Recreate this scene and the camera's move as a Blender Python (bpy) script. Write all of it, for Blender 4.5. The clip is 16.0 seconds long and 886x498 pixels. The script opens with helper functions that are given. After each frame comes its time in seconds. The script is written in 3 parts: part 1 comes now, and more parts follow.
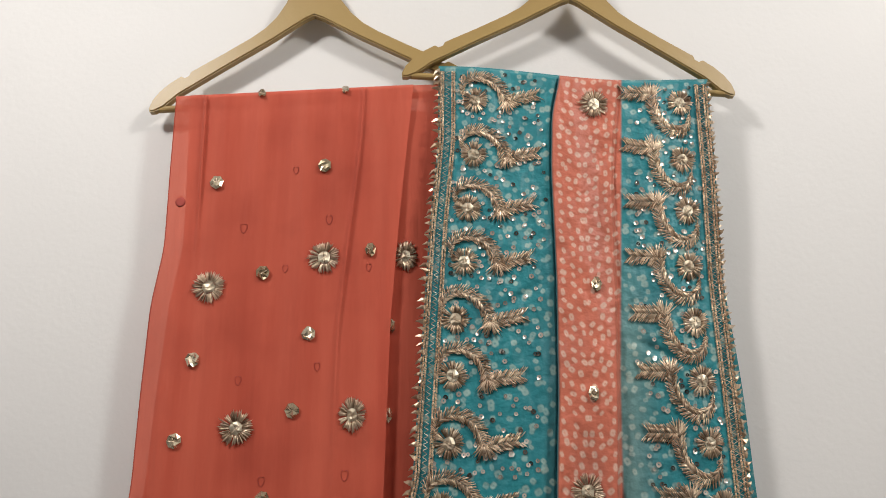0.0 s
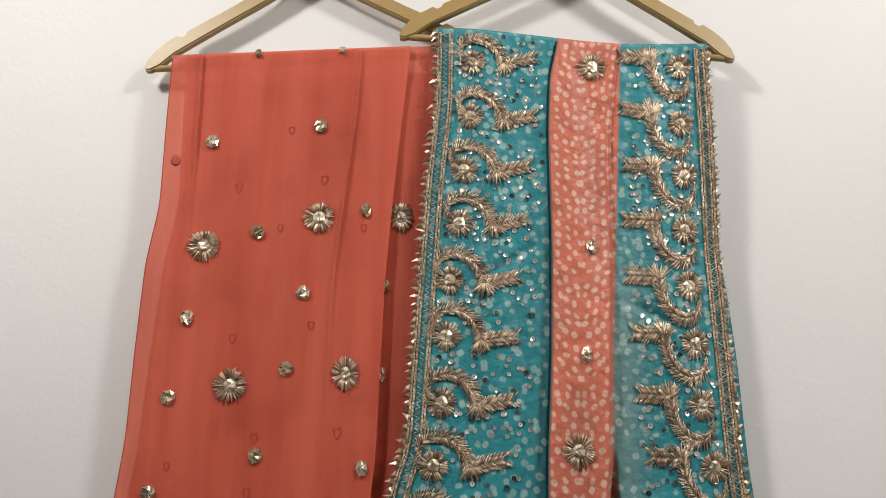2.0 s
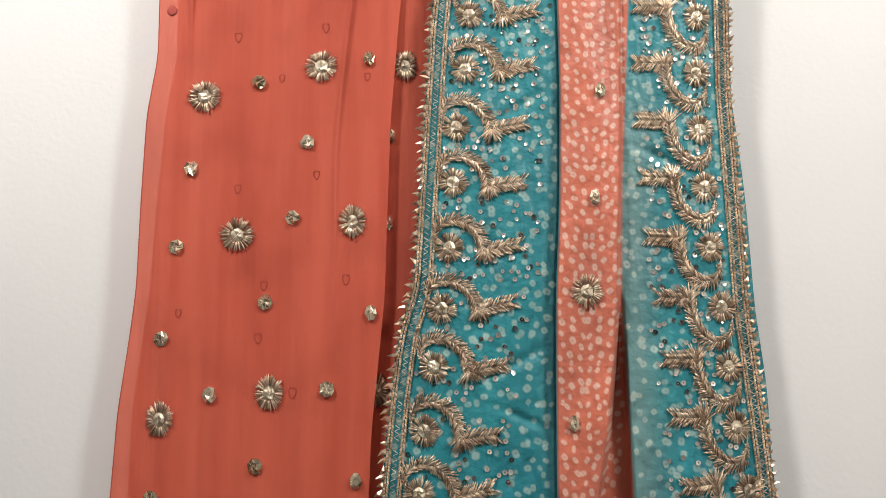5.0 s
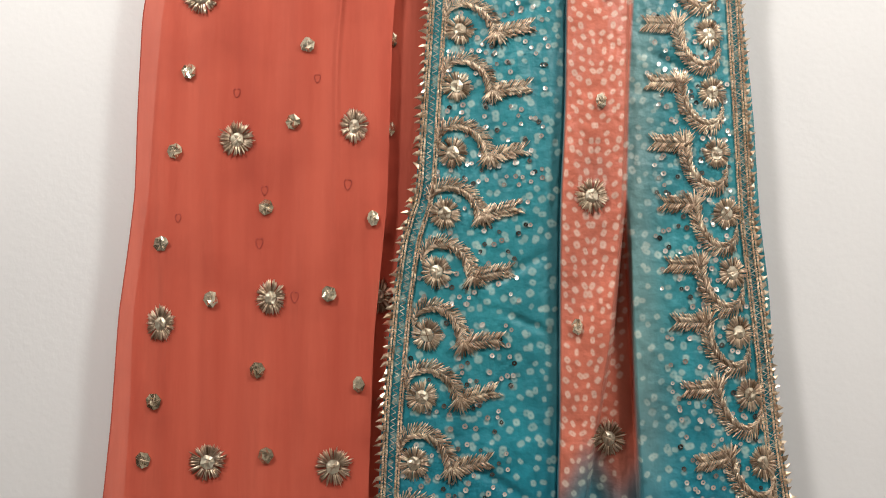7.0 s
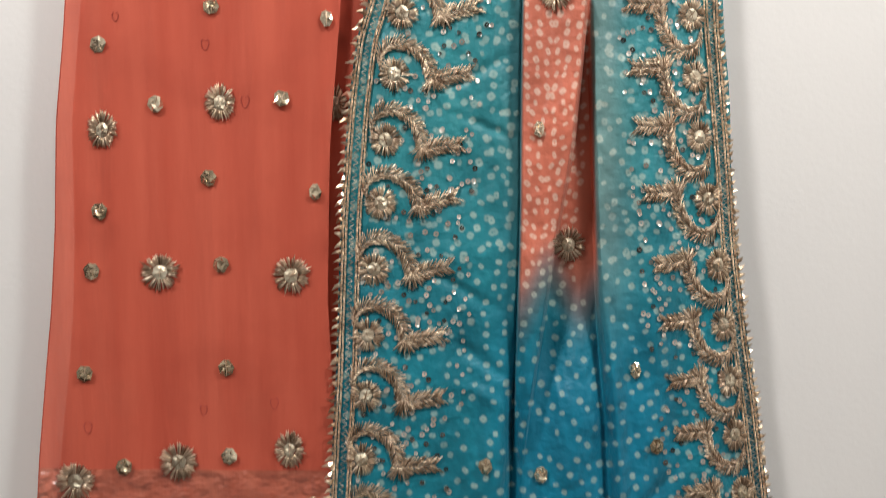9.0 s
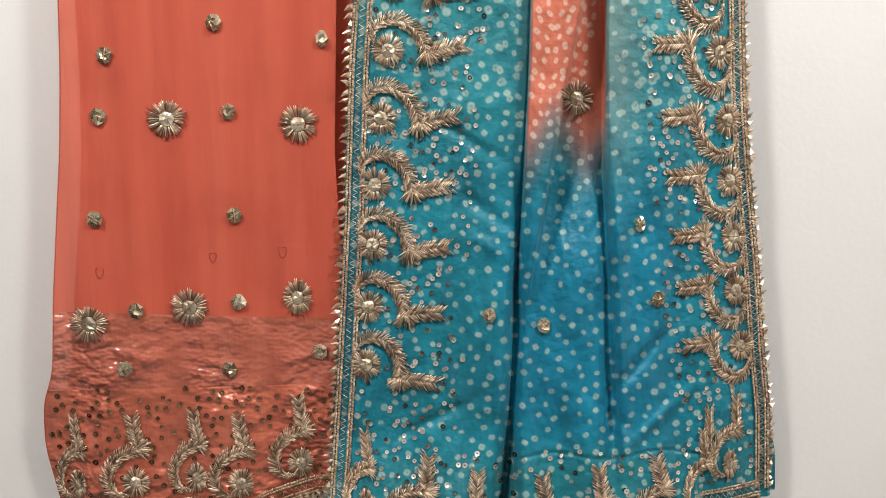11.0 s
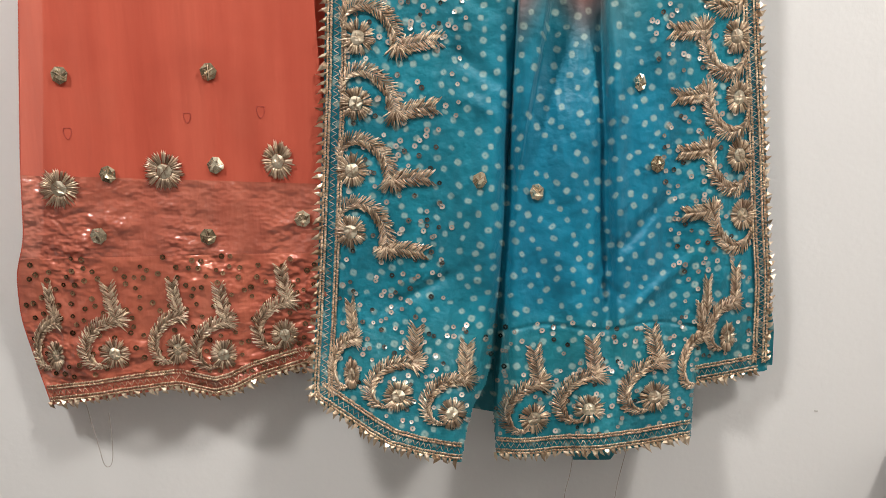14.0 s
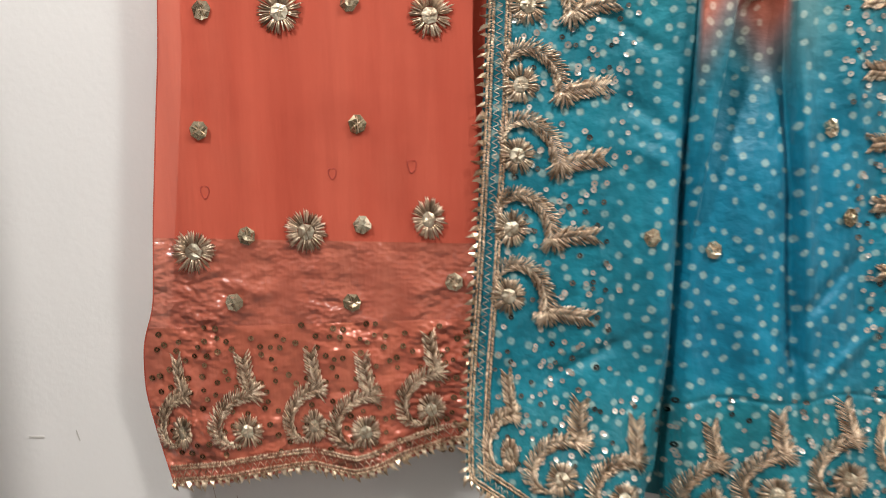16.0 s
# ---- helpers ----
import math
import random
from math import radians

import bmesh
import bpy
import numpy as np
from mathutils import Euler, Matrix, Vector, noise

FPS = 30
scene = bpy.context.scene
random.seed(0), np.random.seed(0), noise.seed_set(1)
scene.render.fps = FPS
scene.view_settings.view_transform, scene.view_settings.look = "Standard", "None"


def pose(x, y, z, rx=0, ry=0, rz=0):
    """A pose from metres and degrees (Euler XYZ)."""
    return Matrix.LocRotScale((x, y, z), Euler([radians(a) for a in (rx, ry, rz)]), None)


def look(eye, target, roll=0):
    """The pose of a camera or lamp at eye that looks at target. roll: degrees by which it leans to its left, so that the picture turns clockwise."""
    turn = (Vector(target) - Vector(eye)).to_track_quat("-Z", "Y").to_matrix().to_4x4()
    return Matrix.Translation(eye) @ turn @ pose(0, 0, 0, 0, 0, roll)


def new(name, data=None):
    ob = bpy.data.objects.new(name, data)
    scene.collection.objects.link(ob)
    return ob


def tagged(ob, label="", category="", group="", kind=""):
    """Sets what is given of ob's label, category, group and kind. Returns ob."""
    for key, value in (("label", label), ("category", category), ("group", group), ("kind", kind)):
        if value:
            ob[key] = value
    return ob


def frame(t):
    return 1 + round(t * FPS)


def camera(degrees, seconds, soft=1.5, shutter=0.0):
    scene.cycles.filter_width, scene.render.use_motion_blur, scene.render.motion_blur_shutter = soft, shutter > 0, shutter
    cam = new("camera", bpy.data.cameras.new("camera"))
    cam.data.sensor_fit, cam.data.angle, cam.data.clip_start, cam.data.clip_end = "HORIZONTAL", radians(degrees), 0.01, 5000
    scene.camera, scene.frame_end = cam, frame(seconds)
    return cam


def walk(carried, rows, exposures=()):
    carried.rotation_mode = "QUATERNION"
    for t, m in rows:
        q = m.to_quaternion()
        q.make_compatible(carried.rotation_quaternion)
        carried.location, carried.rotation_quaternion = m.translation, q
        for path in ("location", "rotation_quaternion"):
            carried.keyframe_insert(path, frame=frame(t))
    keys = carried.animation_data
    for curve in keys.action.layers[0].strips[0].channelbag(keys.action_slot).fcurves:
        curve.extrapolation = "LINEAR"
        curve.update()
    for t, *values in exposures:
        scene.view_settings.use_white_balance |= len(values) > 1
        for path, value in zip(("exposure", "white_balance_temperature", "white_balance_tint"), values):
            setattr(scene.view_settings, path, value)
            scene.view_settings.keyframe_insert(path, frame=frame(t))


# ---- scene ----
cam = camera(59.8, 16.0, soft=0.4, shutter=0.5)
PATH = [
    (0, (0.014, 0.106, 1.288), (-0.001, 2.024, 1.858), -0.7),
    (0.5, (0.014, 0.109, 1.28), (-0.003, 2.029, 1.837), -0.3),
    (1, (0.017, 0.112, 1.272), (-0.002, 2.033, 1.829), -0.2),
    (1.5, (0.019, 0.111, 1.267), (-0.002, 2.034, 1.816), -0.1),
    (2, (0.022, 0.115, 1.262), (0.002, 2.044, 1.79), -0.0),
    (2.5, (0.027, 0.114, 1.251), (-0.008, 2.05, 1.752), -0.0),
    (3, (0.023, 0.119, 1.238), (-0.022, 2.065, 1.697), -0.3),
    (3.5, (0.032, 0.13, 1.221), (-0.018, 2.085, 1.637), -0.4),
    (6, (0.012, 0.143, 1.156), (-0.013, 2.125, 1.421), -0.8),
    (6.5, (0.018, 0.146, 1.14), (-0.009, 2.132, 1.376), -0.7),
    (7, (0.008, 0.158, 1.125), (-0.013, 2.147, 1.332), -0.5),
    (7.5, (-0.014, 0.192, 1.108), (0.029, 2.184, 1.281), -0.4),
    (8, (-0.023, 0.233, 1.083), (0.108, 2.224, 1.216), -0.7),
    (8.5, (-0.017, 0.218, 1.055), (0.122, 2.213, 1.109), -1.2),
    (9, (-0.004, 0.186, 1.014), (0.102, 2.182, 0.979), -1.1),
    (9.5, (-0.002, 0.176, 0.98), (0.083, 2.171, 0.865), -0.6),
    (10, (-0.005, 0.176, 0.939), (0.062, 2.167, 0.765), -0.2),
    (10.2, (-0.009, 0.181, 0.936), (0.06, 2.167, 0.715), -0.2),
    (12.3, (-0.001, 0.175, 0.914), (0.124, 2.157, 0.674), -0.9),
    (12.5, (0.006, 0.179, 0.904), (0.118, 2.16, 0.654), -1.0),
    (13, (0.011, 0.193, 0.879), (0.116, 2.164, 0.556), -0.7),
    (13.5, (0.007, 0.208, 0.852), (0.101, 2.167, 0.46), -0.4),
    (14, (0.005, 0.208, 0.855), (0.095, 2.165, 0.45), -0.5),
    (14.5, (-0.003, 0.199, 0.858), (0.084, 2.161, 0.481), -1.0),
    (15, (-0.028, 0.19, 0.862), (0.021, 2.159, 0.513), -1.2),
    (15.5, (-0.078, 0.208, 0.859), (-0.075, 2.181, 0.533), -0.7),
    (16, (-0.122, 0.291, 0.862), (-0.113, 2.269, 0.572), -1.4),
]
EXPOSURES = [(0.0, -0.38), (1.5, -0.36), (3.5, -0.09), (7.0, 0.12), (8.0, 0.04), (9.0, 0.24), (10.0, 0.60), (12.5, 0.52), (14.5, 0.60), (16.0, 0.62)]
walk(cam, [(t, look(eye, target, roll)) for t, eye, target, roll in PATH], EXPOSURES)

# ---- light: two ceiling lamps of a plain white room ----
world = bpy.data.worlds.new("room_world")
scene.world = world
world.use_nodes = True
world.node_tree.nodes["Background"].inputs[0].default_value = (0.9, 0.95, 1.0, 1)
world.node_tree.nodes["Background"].inputs[1].default_value = 0.05


def lamp(name, eye, target, size, watts, colour):
    data = bpy.data.lights.new(name, "AREA")
    data.shape, data.size, data.energy, data.color = "DISK", size, watts, colour
    ob = new(name, data)
    ob.matrix_world = look(eye, target)
    return ob


lamp("ceiling_lamp", (1.20, -0.12, 2.56), (0.1, 1.0, 0.7), 0.34, 26, (1.0, 0.96, 0.905))
lamp("ceiling_lamp", (-0.95, -0.12, 2.56), (0.0, 1.0, 0.6), 0.30, 26, (1.0, 0.96, 0.915))

# ---- materials ----


def material(name):
    m = bpy.data.materials.new(name)
    m.use_nodes = True
    nt = m.node_tree
    return m, nt, nt.nodes["Principled BSDF"]


def noise_node(nt, scale, detail=3.0, coords="Object", stretch=(1, 1, 1), rough=0.5):
    tc = nt.nodes.new("ShaderNodeTexCoord")
    mp = nt.nodes.new("ShaderNodeMapping")
    mp.inputs["Scale"].default_value = stretch
    nz = nt.nodes.new("ShaderNodeTexNoise")
    nz.inputs["Scale"].default_value = scale
    nz.inputs["Detail"].default_value = detail
    nz.inputs["Roughness"].default_value = rough
    nt.links.new(tc.outputs[coords], mp.inputs[0])
    nt.links.new(mp.outputs[0], nz.inputs["Vector"])
    return nz


def ramp_node(nt, source, stops):
    r = nt.nodes.new("ShaderNodeValToRGB")
    while len(r.color_ramp.elements) < len(stops):
        r.color_ramp.elements.new(0.5)
    for e, (p, c) in zip(r.color_ramp.elements, stops):
        e.position, e.color = p, (*c, 1)
    nt.links.new(source, r.inputs[0])
    return r


def bump_node(nt, height, strength, distance, before=None):
    b = nt.nodes.new("ShaderNodeBump")
    b.inputs["Strength"].default_value, b.inputs["Distance"].default_value = strength, distance
    nt.links.new(height, b.inputs["Height"])
    if before:
        nt.links.new(before.outputs[0], b.inputs["Normal"])
    return b


def mixed(nt, a, b, fac, kind="MIX"):
    m = nt.nodes.new("ShaderNodeMix")
    m.data_type, m.blend_type = "RGBA", kind
    for value, slot in ((fac, 0), (a, 6), (b, 7)):
        if isinstance(value, (int, float)):
            m.inputs[slot].default_value = value
        elif isinstance(value, tuple):
            m.inputs[slot].default_value = (*value, 1)
        else:
            nt.links.new(value, m.inputs[slot])
    return m.outputs[2]


def paint_material(name, low, high, rough=0.6):
    m, nt, p = material(name)
    big = noise_node(nt, 1.6, 4)
    r = ramp_node(nt, big.outputs[0], [(0.3, low), (0.7, high)])
    nt.links.new(r.outputs[0], p.inputs["Base Color"])
    fine = noise_node(nt, 160, 4)
    nt.links.new(bump_node(nt, fine.outputs[0], 0.12, 0.002).outputs[0], p.inputs["Normal"])
    p.inputs["Roughness"].default_value = rough
    return m


def sheer_material(name, low, high, tint, clear, rough, shine=0.3, crinkle=0.0, metal=0.0, fold=20):
    """A thin see-through cloth: fine weave, soft vertical streaks, clear is the share of light that passes."""
    m, nt, p = material(name)
    streak = noise_node(nt, 9, 4, stretch=(3.2, 1, 0.25))
    r = ramp_node(nt, streak.outputs[0], [(0.32, low), (0.68, high)])
    stain = noise_node(nt, 9, 4)
    s = ramp_node(nt, stain.outputs[0], [(0.28, (0.84, 0.80, 0.80)), (0.50, (1, 1, 1))])
    nt.links.new(mixed(nt, r.outputs[0], s.outputs[0], 1.0, "MULTIPLY"), p.inputs["Base Color"])
    p.inputs["Roughness"].default_value = rough
    p.inputs["Specular IOR Level"].default_value = shine
    p.inputs["Metallic"].default_value = metal
    p.inputs["Sheen Weight"].default_value = 0.15
    p.inputs["Sheen Roughness"].default_value = 0.5
    weave = noise_node(nt, 900, 2)
    b = bump_node(nt, weave.outputs[0], 0.15, 0.001)
    drape = noise_node(nt, 7, 4, stretch=(3.0, 1, 0.5))
    b = bump_node(nt, drape.outputs[0], 0.45, 0.02, b)
    if crinkle:
        wr = noise_node(nt, fold, 3, stretch=(0.85, 1, 1.3), rough=0.55)
        patch = noise_node(nt, 9, 2)
        mask = ramp_node(nt, patch.outputs[0], [(0.42, (0.22, 0.22, 0.22)), (0.62, (1, 1, 1))])
        middle = nt.nodes.new("ShaderNodeMath")
        middle.operation = "SUBTRACT"
        middle.inputs[1].default_value = 0.5
        nt.links.new(wr.outputs[0], middle.inputs[0])
        height = nt.nodes.new("ShaderNodeMath")
        height.operation = "MULTIPLY"
        nt.links.new(middle.outputs[0], height.inputs[0])
        nt.links.new(mask.outputs[0], height.inputs[1])
        b = bump_node(nt, height.outputs[0], crinkle, 0.042, b)
    nt.links.new(b.outputs[0], p.inputs["Normal"])
    clearing = nt.nodes.new("ShaderNodeBsdfTransparent")
    clearing.inputs[0].default_value = (*tint, 1)
    mix = nt.nodes.new("ShaderNodeMixShader")
    mix.inputs[0].default_value = clear
    nt.links.new(p.outputs[0], mix.inputs[1])
    nt.links.new(clearing.outputs[0], mix.inputs[2])
    nt.links.new(mix.outputs[0], nt.nodes["Material Output"].inputs[0])
    return m


def dyed_material(name):
    """Tie-dyed silk: the dye is an attribute of the cloth, with uneven uptake and a fine weave."""
    m, nt, p = material(name)
    dye = nt.nodes.new("ShaderNodeAttribute")
    dye.attribute_name = "dye"
    uneven = noise_node(nt, 14, 5, stretch=(1.5, 1, 0.7))
    r = ramp_node(nt, uneven.outputs[0], [(0.3, (0.64, 0.67, 0.70)), (0.65, (0.93, 0.93, 0.93))])
    nt.links.new(mixed(nt, dye.outputs[0], r.outputs[0], 1.0, "MULTIPLY"), p.inputs["Base Color"])
    p.inputs["Roughness"].default_value = 0.48
    p.inputs["Specular IOR Level"].default_value = 0.35
    p.inputs["Sheen Weight"].default_value = 0.06
    pucker = noise_node(nt, 150, 3)
    crease = noise_node(nt, 11, 3, stretch=(1.8, 1, 0.8))
    b = bump_node(nt, pucker.outputs[0], 0.22, 0.003)
    ruck = noise_node(nt, 42, 3, stretch=(1.0, 1, 1.3))
    b = bump_node(nt, ruck.outputs[0], 0.42, 0.008, b)
    b = bump_node(nt, crease.outputs[0], 0.6, 0.03, b)
    nt.links.new(b.outputs[0], p.inputs["Normal"])
    return m


def metal_material(name, low, high, rough, metal=0.9):
    m, nt, p = material(name)
    g = nt.nodes.new("ShaderNodeNewGeometry")
    info = nt.nodes.new("ShaderNodeObjectInfo")
    chance = nt.nodes.new("ShaderNodeMath")
    chance.operation = "ADD"
    nt.links.new(g.outputs["Random Per Island"], chance.inputs[0])
    nt.links.new(info.outputs["Random"], chance.inputs[1])
    wrap = nt.nodes.new("ShaderNodeMath")
    wrap.operation = "FRACT"
    nt.links.new(chance.outputs[0], wrap.inputs[0])
    r = ramp_node(nt, wrap.outputs[0], [(0.0, low), (1.0, high)])
    tarnish = noise_node(nt, 60, 3)
    t = ramp_node(nt, tarnish.outputs[0], [(0.35, (0.72, 0.66, 0.62)), (0.6, (1, 1, 1))])
    nt.links.new(mixed(nt, r.outputs[0], t.outputs[0], 1.0, "MULTIPLY"), p.inputs["Base Color"])
    p.inputs["Metallic"].default_value = metal
    p.inputs["Roughness"].default_value = rough
    return m


WALL = paint_material("wall_paint", (0.71, 0.70, 0.695), (0.755, 0.745, 0.735))
CEILING = paint_material("ceiling_paint", (0.78, 0.78, 0.78), (0.82, 0.82, 0.81))
FLOOR = paint_material("floor_tile_glaze", (0.15, 0.14, 0.13), (0.20, 0.19, 0.175), 0.35)
CORAL = sheer_material("coral_chiffon", (0.52, 0.090, 0.052), (0.63, 0.130, 0.078), (0.95, 0.50, 0.42), 0.22, 0.7, 0.2)
TISSUE = sheer_material("coral_tissue", (0.42, 0.098, 0.058), (0.52, 0.145, 0.088), (0.95, 0.55, 0.46), 0.16, 0.21, 1.0, 0.78, 0.0, 24)
LAME = sheer_material("coral_lame", (0.46, 0.100, 0.055), (0.58, 0.155, 0.085), (0.95, 0.55, 0.46), 0.04, 0.28, 1.0, 0.85, 0.20, 22)
SILK = dyed_material("tie_dyed_silk")
ZARI = metal_material("antique_gold_wire", (0.26, 0.175, 0.112), (0.98, 0.82, 0.64), 0.33)
GOTA = metal_material("gold_ribbon", (0.34, 0.24, 0.155), (0.90, 0.75, 0.57), 0.30)
BRAID = metal_material("gold_braid_wire", (0.36, 0.25, 0.165), (0.92, 0.75, 0.56), 0.34)
STUD = metal_material("gold_foil", (0.46, 0.39, 0.26), (0.90, 0.82, 0.64), 0.22)
FOIL = metal_material("champagne_foil", (0.56, 0.50, 0.39), (0.74, 0.68, 0.54), 0.48)
SEQUIN = metal_material("sequin_foil", (0.50, 0.50, 0.46), (0.90, 0.88, 0.80), 0.22, 0.55)
BRONZE = metal_material("bronze_sequin_foil", (0.20, 0.11, 0.06), (0.45, 0.27, 0.16), 0.25)
SMOKE = metal_material("smoky_sequin_foil", (0.08, 0.10, 0.10), (0.30, 0.29, 0.26), 0.22)
DARK_WOOD = paint_material("dark_brown_wood", (0.035, 0.020, 0.013), (0.06, 0.036, 0.024), 0.45)
CHALK = paint_material("tracing_ink", (0.34, 0.050, 0.038), (0.42, 0.068, 0.052), 0.8)
TAN = paint_material("tan_hanger_lacquer", (0.34, 0.228, 0.078), (0.39, 0.265, 0.100), 0.38)
STEEL, _nt, _p = material("hook_steel")
_p.inputs["Metallic"].default_value, _p.inputs["Roughness"].default_value = 1.0, 0.3
_p.inputs["Base Color"].default_value = (0.6, 0.6, 0.6, 1)
SCUFF = paint_material("scuffed_paint", (0.42, 0.40, 0.38), (0.55, 0.53, 0.50), 0.7)
THREAD = paint_material("loose_thread_fibre", (0.30, 0.25, 0.22), (0.42, 0.36, 0.32), 0.7)

# ---- the room ----
HANG = 1.03          # the plane in which the cloths hang
BACK = 1.078         # the face of the wall


def box_mesh(name, lo, hi, mat, bevel=0.0):
    bm = bmesh.new()
    bmesh.ops.create_cube(bm, size=1.0)
    for v in bm.verts:
        v.co = [l + (c + 0.5) * (h - l) for c, l, h in zip(v.co, lo, hi)]
    if bevel:
        bmesh.ops.bevel(bm, geom=bm.edges[:], offset=bevel, segments=2, affect="EDGES")
    me = bpy.data.meshes.new(name)
    bm.to_mesh(me)
    bm.free()
    me.materials.append(mat)
    return new(name, me)


for nm, lo, hi, mat, lab in (
    ("wall_north", (-1.9, BACK, 0), (1.9, BACK + 0.1, 2.7), WALL, "off-white painted plaster wall behind the hangers"),
    ("wall_south", (-1.9, -2.6, 0), (1.9, -2.5, 2.7), WALL, "plain off-white painted wall"),
    ("wall_west", (-2.0, -2.6, 0), (-1.9, BACK + 0.1, 2.7), WALL, "plain off-white painted wall"),
    ("wall_east", (1.9, -2.6, 0), (2.0, BACK + 0.1, 2.7), WALL, "plain off-white painted wall"),
    ("floor", (-2.0, -2.6, -0.1), (2.0, BACK + 0.1, 0), FLOOR, "plain dark grey-brown floor"),
    ("ceiling", (-2.0, -2.6, 2.7), (2.0, BACK + 0.1, 2.8), CEILING, "plain white ceiling"),
):
    tagged(box_mesh(nm, lo, hi, mat), lab, nm.split("_")[0], kind="structure")



def side_cabinet(x0, x1, y0, height, label):
    """A low wooden cabinet against the wall: body, overhanging top, plinth."""
    base = new("side_cabinet")
    base.location = ((x0 + x1) / 2, (y0 + BACK) / 2, 0)
    tagged(base, label, "cabinet", "cabinets by the wall")
    for nm, lo, hi in (("cabinet_body", (x0, y0, 0.06), (x1, BACK - 0.002, height - 0.02)), ("cabinet_top", (x0 - 0.004, y0 - 0.01, height - 0.02), (x1 + 0.004, BACK - 0.002, height)), ("plinth", (x0 + 0.01, y0 + 0.02, 0), (x1 - 0.01, BACK - 0.002, 0.06))):
        ob = box_mesh(nm, [a - b for a, b in zip(lo, base.location)], [a - b for a, b in zip(hi, base.location)], DARK_WOOD, 0.003)
        ob.parent = base


side_cabinet(0.606, 1.10, 1.0, 0.41, "low dark brown wooden cabinet against the wall")
# out of view: a blocker added for the soft shadow low on the left
side_cabinet(-1.15, -0.640, 0.875, 1.35, "unseen tall cabinet added to cast a shadow on the wall")

# ---- shaping helpers ----
rng = np.random.default_rng(7)


def smooth(a, b, v):
    """0 below a, 1 above b, eased between."""
    t = np.clip((v - a) / (b - a), 0, 1)
    return t * t * (3 - 2 * t)


def eased(table):
    """A soft curve through (height, value) pairs."""
    hs, vs = np.array(sorted(table)).T
    grid = np.linspace(0.3, 2.0, 1701)
    line = np.interp(grid, hs, vs)
    k = np.hanning(61)
    line = np.convolve(np.pad(line, 30, "edge"), k / k.sum(), "valid")
    return lambda z: np.interp(z, grid, line)


def placed(x, z, depth):
    """World places of cloth points drawn on the hanging plane, depth behind it."""
    x, z, depth = np.broadcast_arrays(np.asarray(x, float), np.asarray(z, float), np.asarray(depth, float))
    eye = 0.62 + 0.39 * z
    return np.stack([x * (1 + depth / 0.87), HANG + depth, z + (z - eye) * depth / 0.87], -1)


def mesh_of(name, verts, faces, mat, shade=True):
    me = bpy.data.meshes.new(name)
    verts, faces = np.asarray(verts, np.float32).reshape(-1, 3), np.asarray(faces, np.int32)
    n, k = faces.shape
    me.vertices.add(len(verts))
    me.vertices.foreach_set("co", verts.ravel())
    me.loops.add(n * k)
    me.loops.foreach_set("vertex_index", faces.ravel())
    me.polygons.add(n)
    me.polygons.foreach_set("loop_start", np.arange(0, n * k, k, dtype=np.int32))
    me.polygons.foreach_set("use_smooth", np.full(n, shade))
    me.update(calc_edges=True)
    me.validate()
    me.materials.append(mat)
    return me


def part(name, me, parent, label="", kind=""):
    ob = new(name, me)
    ob.parent = parent
    return tagged(ob, label, kind=kind)


def thing(name, label, category, at, group=""):
    ob = new(name)
    ob.location = at
    ob.empty_display_size = 0.05
    return tagged(ob, label, category, group)


def sheet(name, xl, xr, top, bottom, nx, nz, depth, mat, dye=None, origin=(0, 0, 0), cut=None):
    """A cloth panel: columns between two side curves, rows from the top to the hem, thick by two faces."""
    u, v = np.meshgrid(np.linspace(0, 1, nx), np.linspace(0, 1, nz))
    z = top(u) + v * (bottom(u) - top(u))
    x = xl(z) + u * (xr(z) - xl(z))
    p = placed(x, z, depth(x, z)) - np.array(origin)
    i = (np.arange(nz - 1)[:, None] * nx + np.arange(nx - 1)[None, :]).ravel()
    faces = np.stack([i, i + nx, i + nx + 1, i + 1], -1)
    if cut is not None:
        gone = cut(x, z).ravel()
        faces = faces[~gone[faces].any(axis=1)]
    me = mesh_of(name, p, faces, mat)
    if dye is not None:
        c = np.ones((nx * nz, 4), np.float32)
        c[:, :3] = dye(x.ravel(), z.ravel())
        at = me.color_attributes.new("dye", "FLOAT_COLOR", "POINT")
        at.data.foreach_set("color", c.ravel())
    return me


RING = np.array([(math.cos(a), math.sin(a)) for a in np.arange(5) * 2 * math.pi / 5 + 0.3])


def beads(p0, p1, width, depth, lift=0.0012):
    """Spindle-shaped wire beads from p0 to p1 on a cloth: vertices and triangles."""
    p0, p1 = np.asarray(p0, float), np.asarray(p1, float)
    n = len(p0)
    width, lift = np.broadcast_to(width, n), np.broadcast_to(lift, n)
    d = p1 - p0
    side = np.stack([-d[:, 1], d[:, 0]], -1) / np.maximum(np.linalg.norm(d, axis=1), 1e-6)[:, None]
    xs, hs = [], []
    for s, r in ((0.0, 0.0), (0.14, 0.80), (0.78, 1.0), (1.0, 0.0)):
        for c, h in (RING if r else [(0, 0)]):
            xs.append(p0 + d * s + side * (width * r * c)[:, None])
            hs.append(lift + width * (r * h + 0.2) + 0.0008 * math.sin(math.pi * s))
    xs, hs = np.stack(xs, 1), np.stack(hs, 1)
    p = placed(xs[..., 0], xs[..., 1], depth(xs[..., 0], xs[..., 1]) - hs)
    f = []
    for k in range(5):
        j = (k + 1) % 5
        f += [(0, 1 + k, 1 + j), (1 + k, 6 + k, 6 + j), (1 + k, 6 + j, 1 + j), (6 + k, 11, 6 + j)]
    f = (np.arange(n)[:, None, None] * 12 + np.array(f)[None]).reshape(-1, 3)
    return p.reshape(-1, 3), f


